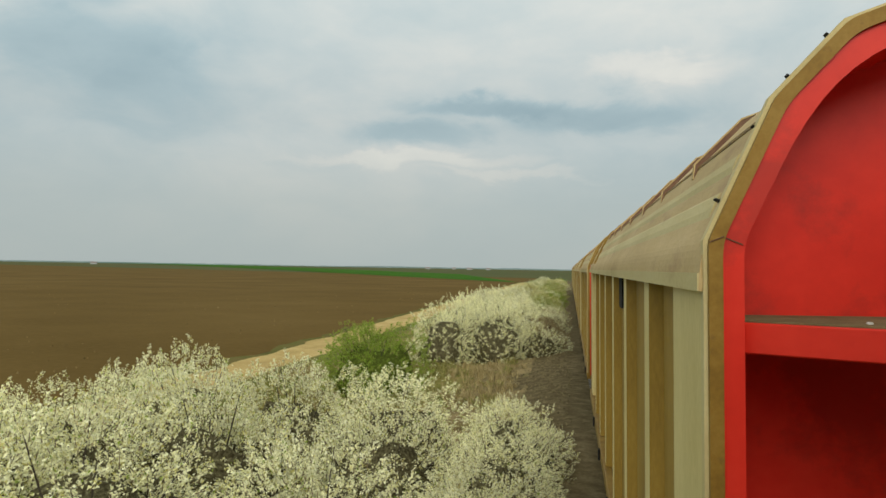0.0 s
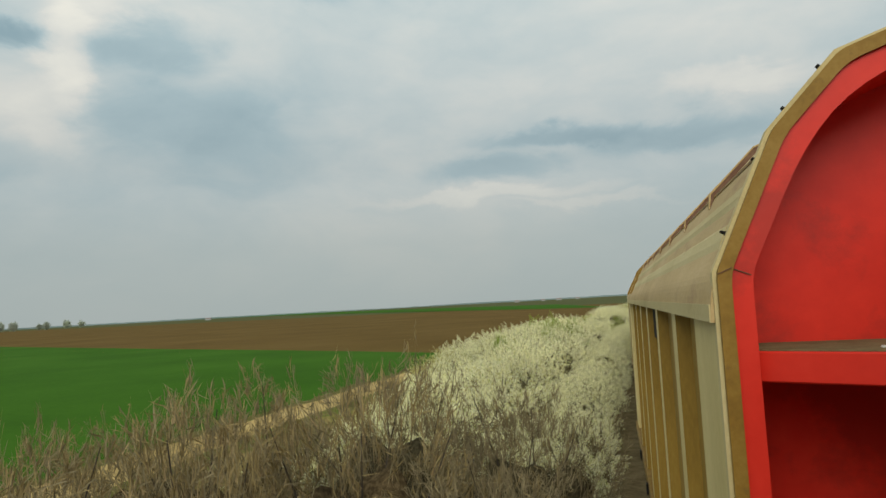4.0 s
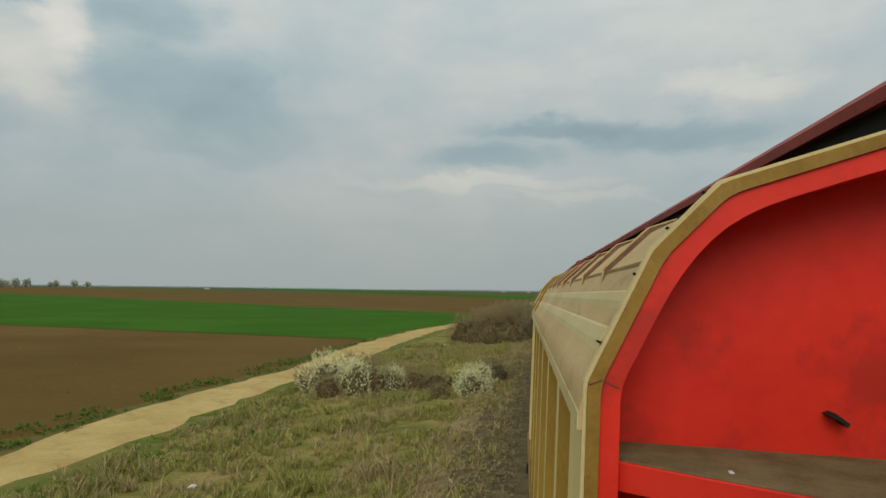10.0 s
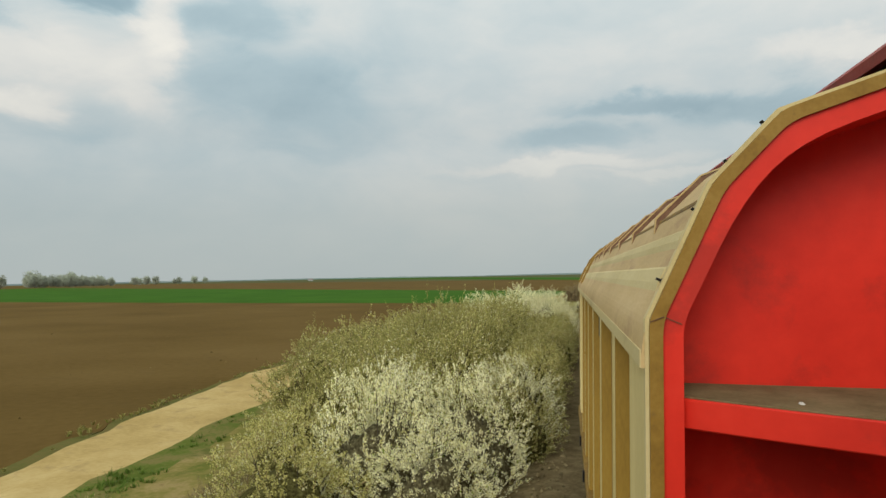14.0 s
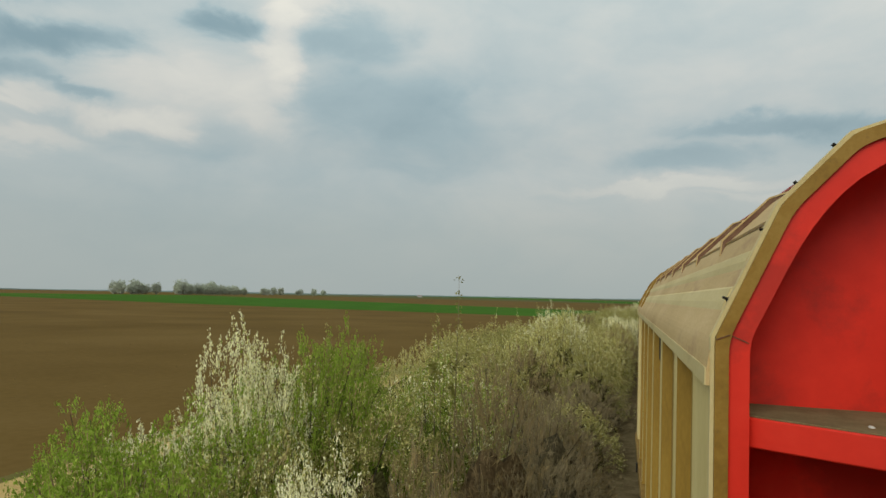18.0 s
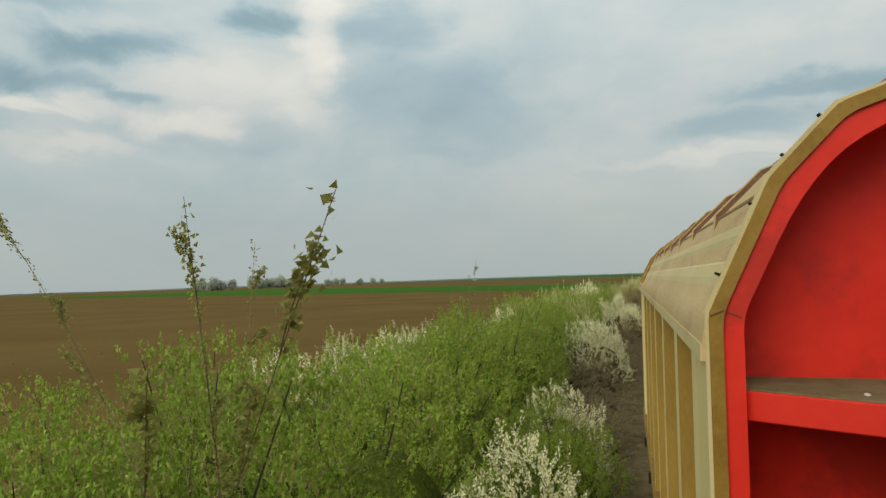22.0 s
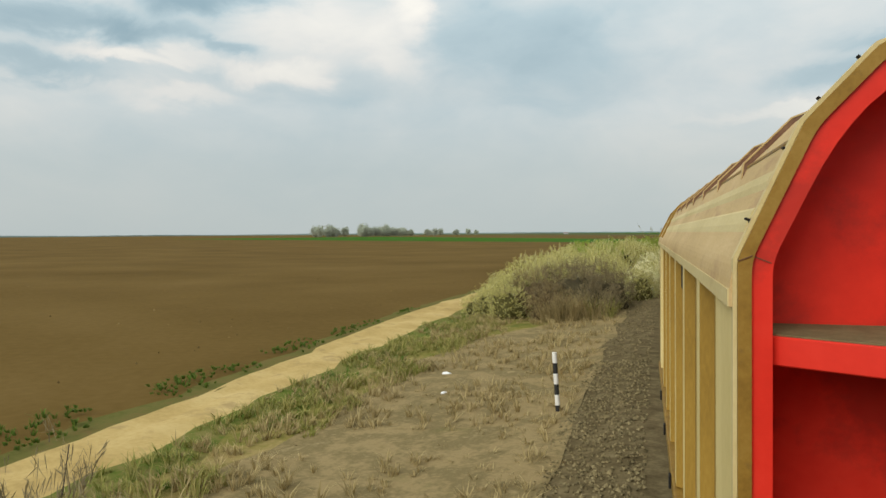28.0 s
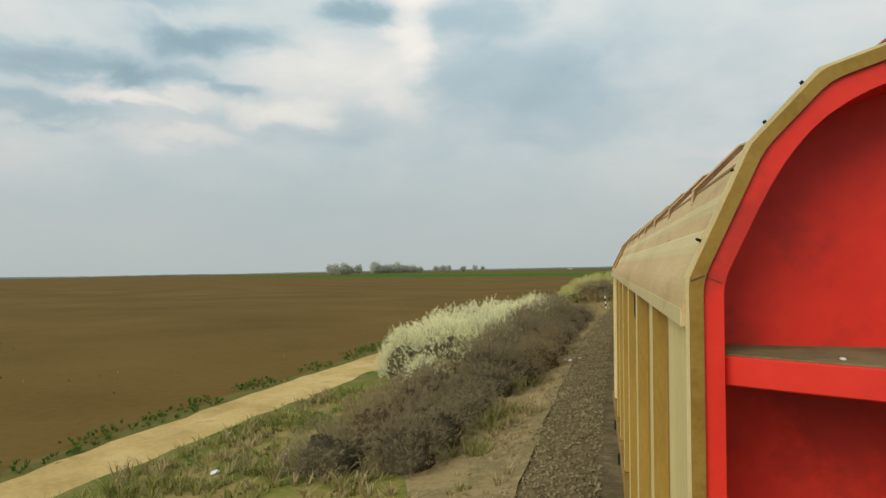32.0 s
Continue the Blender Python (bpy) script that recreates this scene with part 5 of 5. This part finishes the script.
for i in range(8):
    y = -162 + 5 * i
    grass("road_edge_grass", y, y + 5, road_out(y + 2.5) - 0.6, road_out(y + 2.5) + 0.2, 190, M["blades"], "low ragged tufts between dirt road and field", 0.13, 110 + i, 0.010)
    grass("road_edge_grass", y, y + 5, road_in(y + 2.5) - 0.2, road_in(y + 2.5) + 1.4, 260, M["lush"], "fresh green grass along the dirt road", 0.17, 130 + i, 0.010)


def build_stones(y0, y1, per, seed):
    rng = random.Random(seed)
    vs, fs = [], []
    shape = (Vector((1, 0, 0)), Vector((-1, 0, 0)), Vector((0, 1, 0)), Vector((0, -1, 0)), Vector((0, 0, 1.1)))
    tri = ((0, 2, 4), (2, 1, 4), (1, 3, 4), (3, 0, 4))
    for _ in range(int((y1 - y0) * 1.65 * per)):
        x, y = rng.uniform(-1.95, -0.3), rng.uniform(y0, y1)
        z = lerp_table(((-2.9, -0.72), (-2.3, -0.58), (-1.4, -0.40), (-0.6, -0.24), (3.4, -0.24)), x)
        c = Vector(W(x, y, z + 0.012))
        r = rng.uniform(0.022, 0.045)
        turn = Euler((rng.uniform(-0.5, 0.5), rng.uniform(-0.5, 0.5), rng.uniform(0, 3))).to_matrix()
        k = len(vs)
        vs += [c + turn @ (p * r * rng.uniform(0.7, 1.25)) for p in shape]
        fs += [tuple(k + i for i in f) for f in tri]
    tagged(new("ballast_stones", mesh_of("ballast_stones", vs, fs, M["stone"])), "loose grey-brown ballast stones beside the wagons", "stones", kind="stuff")


build_stones(-400, -318, 110, 3)
build_stones(-130, -66, 70, 4)
build_stones(-66, 40, 25, 5)
build_stones(-318, -130, 25, 6)


def build_clods(y0, y1, x0, x1, many, seed):
    """Small pale clods and bits of straw lying on the ploughed soil."""
    rng = random.Random(seed)
    vs, fs = [], []
    for _ in range(many):
        x, y = x0 + (x1 - x0) * rng.random() ** 1.6, rng.uniform(y0, y1)
        if noise.noise(Vector((x * 0.12, y * 0.12, seed))) < -0.05:
            continue
        c = Vector(W(min(x, road_out(y) - 1.2), y, -1.2))
        r, a = rng.uniform(0.02, 0.07), rng.uniform(0, 6.28)
        u, v = Vector((math.cos(a), math.sin(a), 0)), Vector((-math.sin(a), math.cos(a), 0))
        k = len(vs)
        vs += [c + u * r * 1.5, c + v * r, c - u * r * 1.3, c - v * r * 0.8, c + Vector((0, 0, r * 0.8 + 0.05))]
        fs += [(k, k + 1, k + 4), (k + 1, k + 2, k + 4), (k + 2, k + 3, k + 4), (k + 3, k, k + 4)]
    tagged(new("clods", mesh_of("clods", vs, fs, M["clod"])), "pale clods and bits of straw on the ploughed soil", "clods", kind="stuff")


build_clods(20, 150, -20, -120, 1300, 81)
build_clods(-400, -60, -17, -60, 600, 82)


def build_post(x, y):
    post = new("hectometre_post")
    tagged(post, "slim black and white banded railway post in the gravel", "marker post")
    high = 1.36 / 6
    for k in range(6):
        bm = bmesh.new()
        bmesh.ops.create_cone(bm, cap_ends=True, segments=12, radius1=0.05, radius2=0.05, depth=high, matrix=Matrix.Translation((0, 0, high * (k + 0.5) - 0.04)))
        part("band", done("band", bm, M["post_black" if k % 2 == 0 else "post_white"]), post, "black painted band" if k % 2 == 0 else "white painted band")
    post.matrix_basis = Matrix.Translation(W(x, y, -0.60)) @ Euler((0.03, -0.05, 0)).to_matrix().to_4x4()


build_post(-2.15, -323.2)


def build_litter(x, y, size, seed):
    rng = random.Random(seed)
    bm = bmesh.new()
    bmesh.ops.create_icosphere(bm, subdivisions=2, radius=1)
    for v in bm.verts:
        v.co = Vector((v.co.x * size, v.co.y * size * 0.6, max(v.co.z, -0.4) * size * 0.4)) * (1 + 0.5 * noise.noise(v.co * 2.3 + Vector((seed, 0, 0))))
    ob = new("litter", done("litter", bm, M["plastic"]))
    tagged(ob, "crumpled white plastic litter lying on the ground", "litter", "scattered litter")
    ob.matrix_basis = Matrix.Translation(W(x, y, verge_height(x) + size * 0.12)) @ Matrix.Rotation(rng.uniform(0, 6), 4, "Z")


for i, (x, y, s) in enumerate(((-1.85, -357.6, 0.17), (-1.5, -357.2, 0.09), (-2.1, -357.0, 0.08), (-8.3, -66.5, 0.28), (-2.9, -70.5, 0.1), (-6.1, -318.5, 0.14), (-5.4, -321, 0.1), (-8.4, -372.6, 0.12), (-7.5, -107, 0.12))):
    build_litter(x, y, s, i)


# ---- far trees and houses ----
def build_tree(seed):
    rng = random.Random(seed)
    tree = new("tree")
    tagged(tree, "distant round-crowned tree in early leaf, paled for haze", "tree", "far row of trees")
    vs, fs = [], []
    rod(vs, fs, Vector((0, 0, -0.2)), Vector((0, 0, 7)), 0.45, 0.3)
    for i in range(14):
        a, h = i * 2.4, rng.uniform(1.5, 6)
        rod(vs, fs, Vector((0, 0, h)), Vector((math.cos(a) * 3.6, math.sin(a) * 3.6, h + rng.uniform(1, 5))), 0.2, 0.06)
    part("trunk", mesh_of("trunk", vs, fs, M["bark"]), tree)
    vs, fs = [], []
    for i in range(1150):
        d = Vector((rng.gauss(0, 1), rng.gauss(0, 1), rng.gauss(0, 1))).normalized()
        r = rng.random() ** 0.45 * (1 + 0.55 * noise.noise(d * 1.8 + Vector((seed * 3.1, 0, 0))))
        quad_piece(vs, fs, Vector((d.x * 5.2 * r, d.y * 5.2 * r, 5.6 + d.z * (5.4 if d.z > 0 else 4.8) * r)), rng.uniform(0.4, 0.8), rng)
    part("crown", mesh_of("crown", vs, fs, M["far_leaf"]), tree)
    return tree


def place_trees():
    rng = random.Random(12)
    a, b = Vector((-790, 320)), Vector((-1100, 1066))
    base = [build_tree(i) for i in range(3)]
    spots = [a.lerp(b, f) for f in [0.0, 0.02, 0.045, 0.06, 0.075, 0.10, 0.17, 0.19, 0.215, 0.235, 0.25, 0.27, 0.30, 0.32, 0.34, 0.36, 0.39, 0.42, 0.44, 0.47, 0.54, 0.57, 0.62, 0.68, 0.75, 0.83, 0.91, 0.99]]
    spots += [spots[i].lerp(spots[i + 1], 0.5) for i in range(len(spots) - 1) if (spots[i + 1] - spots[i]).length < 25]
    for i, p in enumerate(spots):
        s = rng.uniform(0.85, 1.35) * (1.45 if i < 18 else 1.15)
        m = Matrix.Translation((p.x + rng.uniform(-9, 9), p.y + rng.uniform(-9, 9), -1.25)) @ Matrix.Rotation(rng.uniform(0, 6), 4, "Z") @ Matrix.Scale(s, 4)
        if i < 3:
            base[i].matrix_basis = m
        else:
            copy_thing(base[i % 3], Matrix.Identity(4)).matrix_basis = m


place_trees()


def build_far_woods():
    """The line of woods on the horizon, with haze put into its colour."""
    vs, fs, n = [], [], 420
    for i in range(n + 1):
        a = radians(-25 + 125 * i / n)
        r = 4200 + 60 * math.sin(i * 0.11)
        h = 5.5 + 5.0 * noise.noise(Vector((i * 0.035, 3.0, 0))) + 2.6 * noise.noise(Vector((i * 0.4, 9.0, 0)))
        x, y = -math.sin(a), math.cos(a)
        vs += [(x * r, y * r, -1.4), (x * r, y * r, max(h, 0.6)), (x * (r + 40), y * (r + 40), -1.4)]
    for i in range(n):
        k = 3 * i
        fs += [(k, k + 3, k + 4, k + 1), (k + 1, k + 4, k + 5, k + 2)]
    tagged(new("far_woods", mesh_of("far_woods", vs, fs, M["haze_woods"])), "hazy blue-green line of distant woods on the horizon", "woods", kind="structure")


build_far_woods()


def build_house(x, y, long, wide, high, turn):
    h = new("farm_house")
    tagged(h, "small pale distant farm building with pitched roof", "house", "far farm buildings")
    part("wall", done("wall", box(-long / 2, long / 2, -wide / 2, wide / 2, -0.3, high), M["house_wall"]), h)
    prof = [(-wide * 0.56, high), (0, high + wide * 0.4), (wide * 0.56, high)]
    me = prism_mesh("roof", prof, -long * 0.53, long * 0.53, M["house_roof"])
    part("roof", me, h, "reddish pitched roof").matrix_basis = Matrix.Rotation(math.pi / 2, 4, "Z")
    h.matrix_basis = Matrix.Translation((x, y, -1.25)) @ Matrix.Rotation(turn, 4, "Z")


for x, y, a, b, c, t in ((-980, 1300, 12, 7, 2.6, 0.4), (-420, 2050, 14, 8, 3, 0.2), (-300, 2100, 16, 8, 3, 0.1), (-355, 2140, 11, 8, 3, 0.3), (-245, 2120, 12, 8, 3, 0.15)):
    build_house(x, y, a, b, c, t)
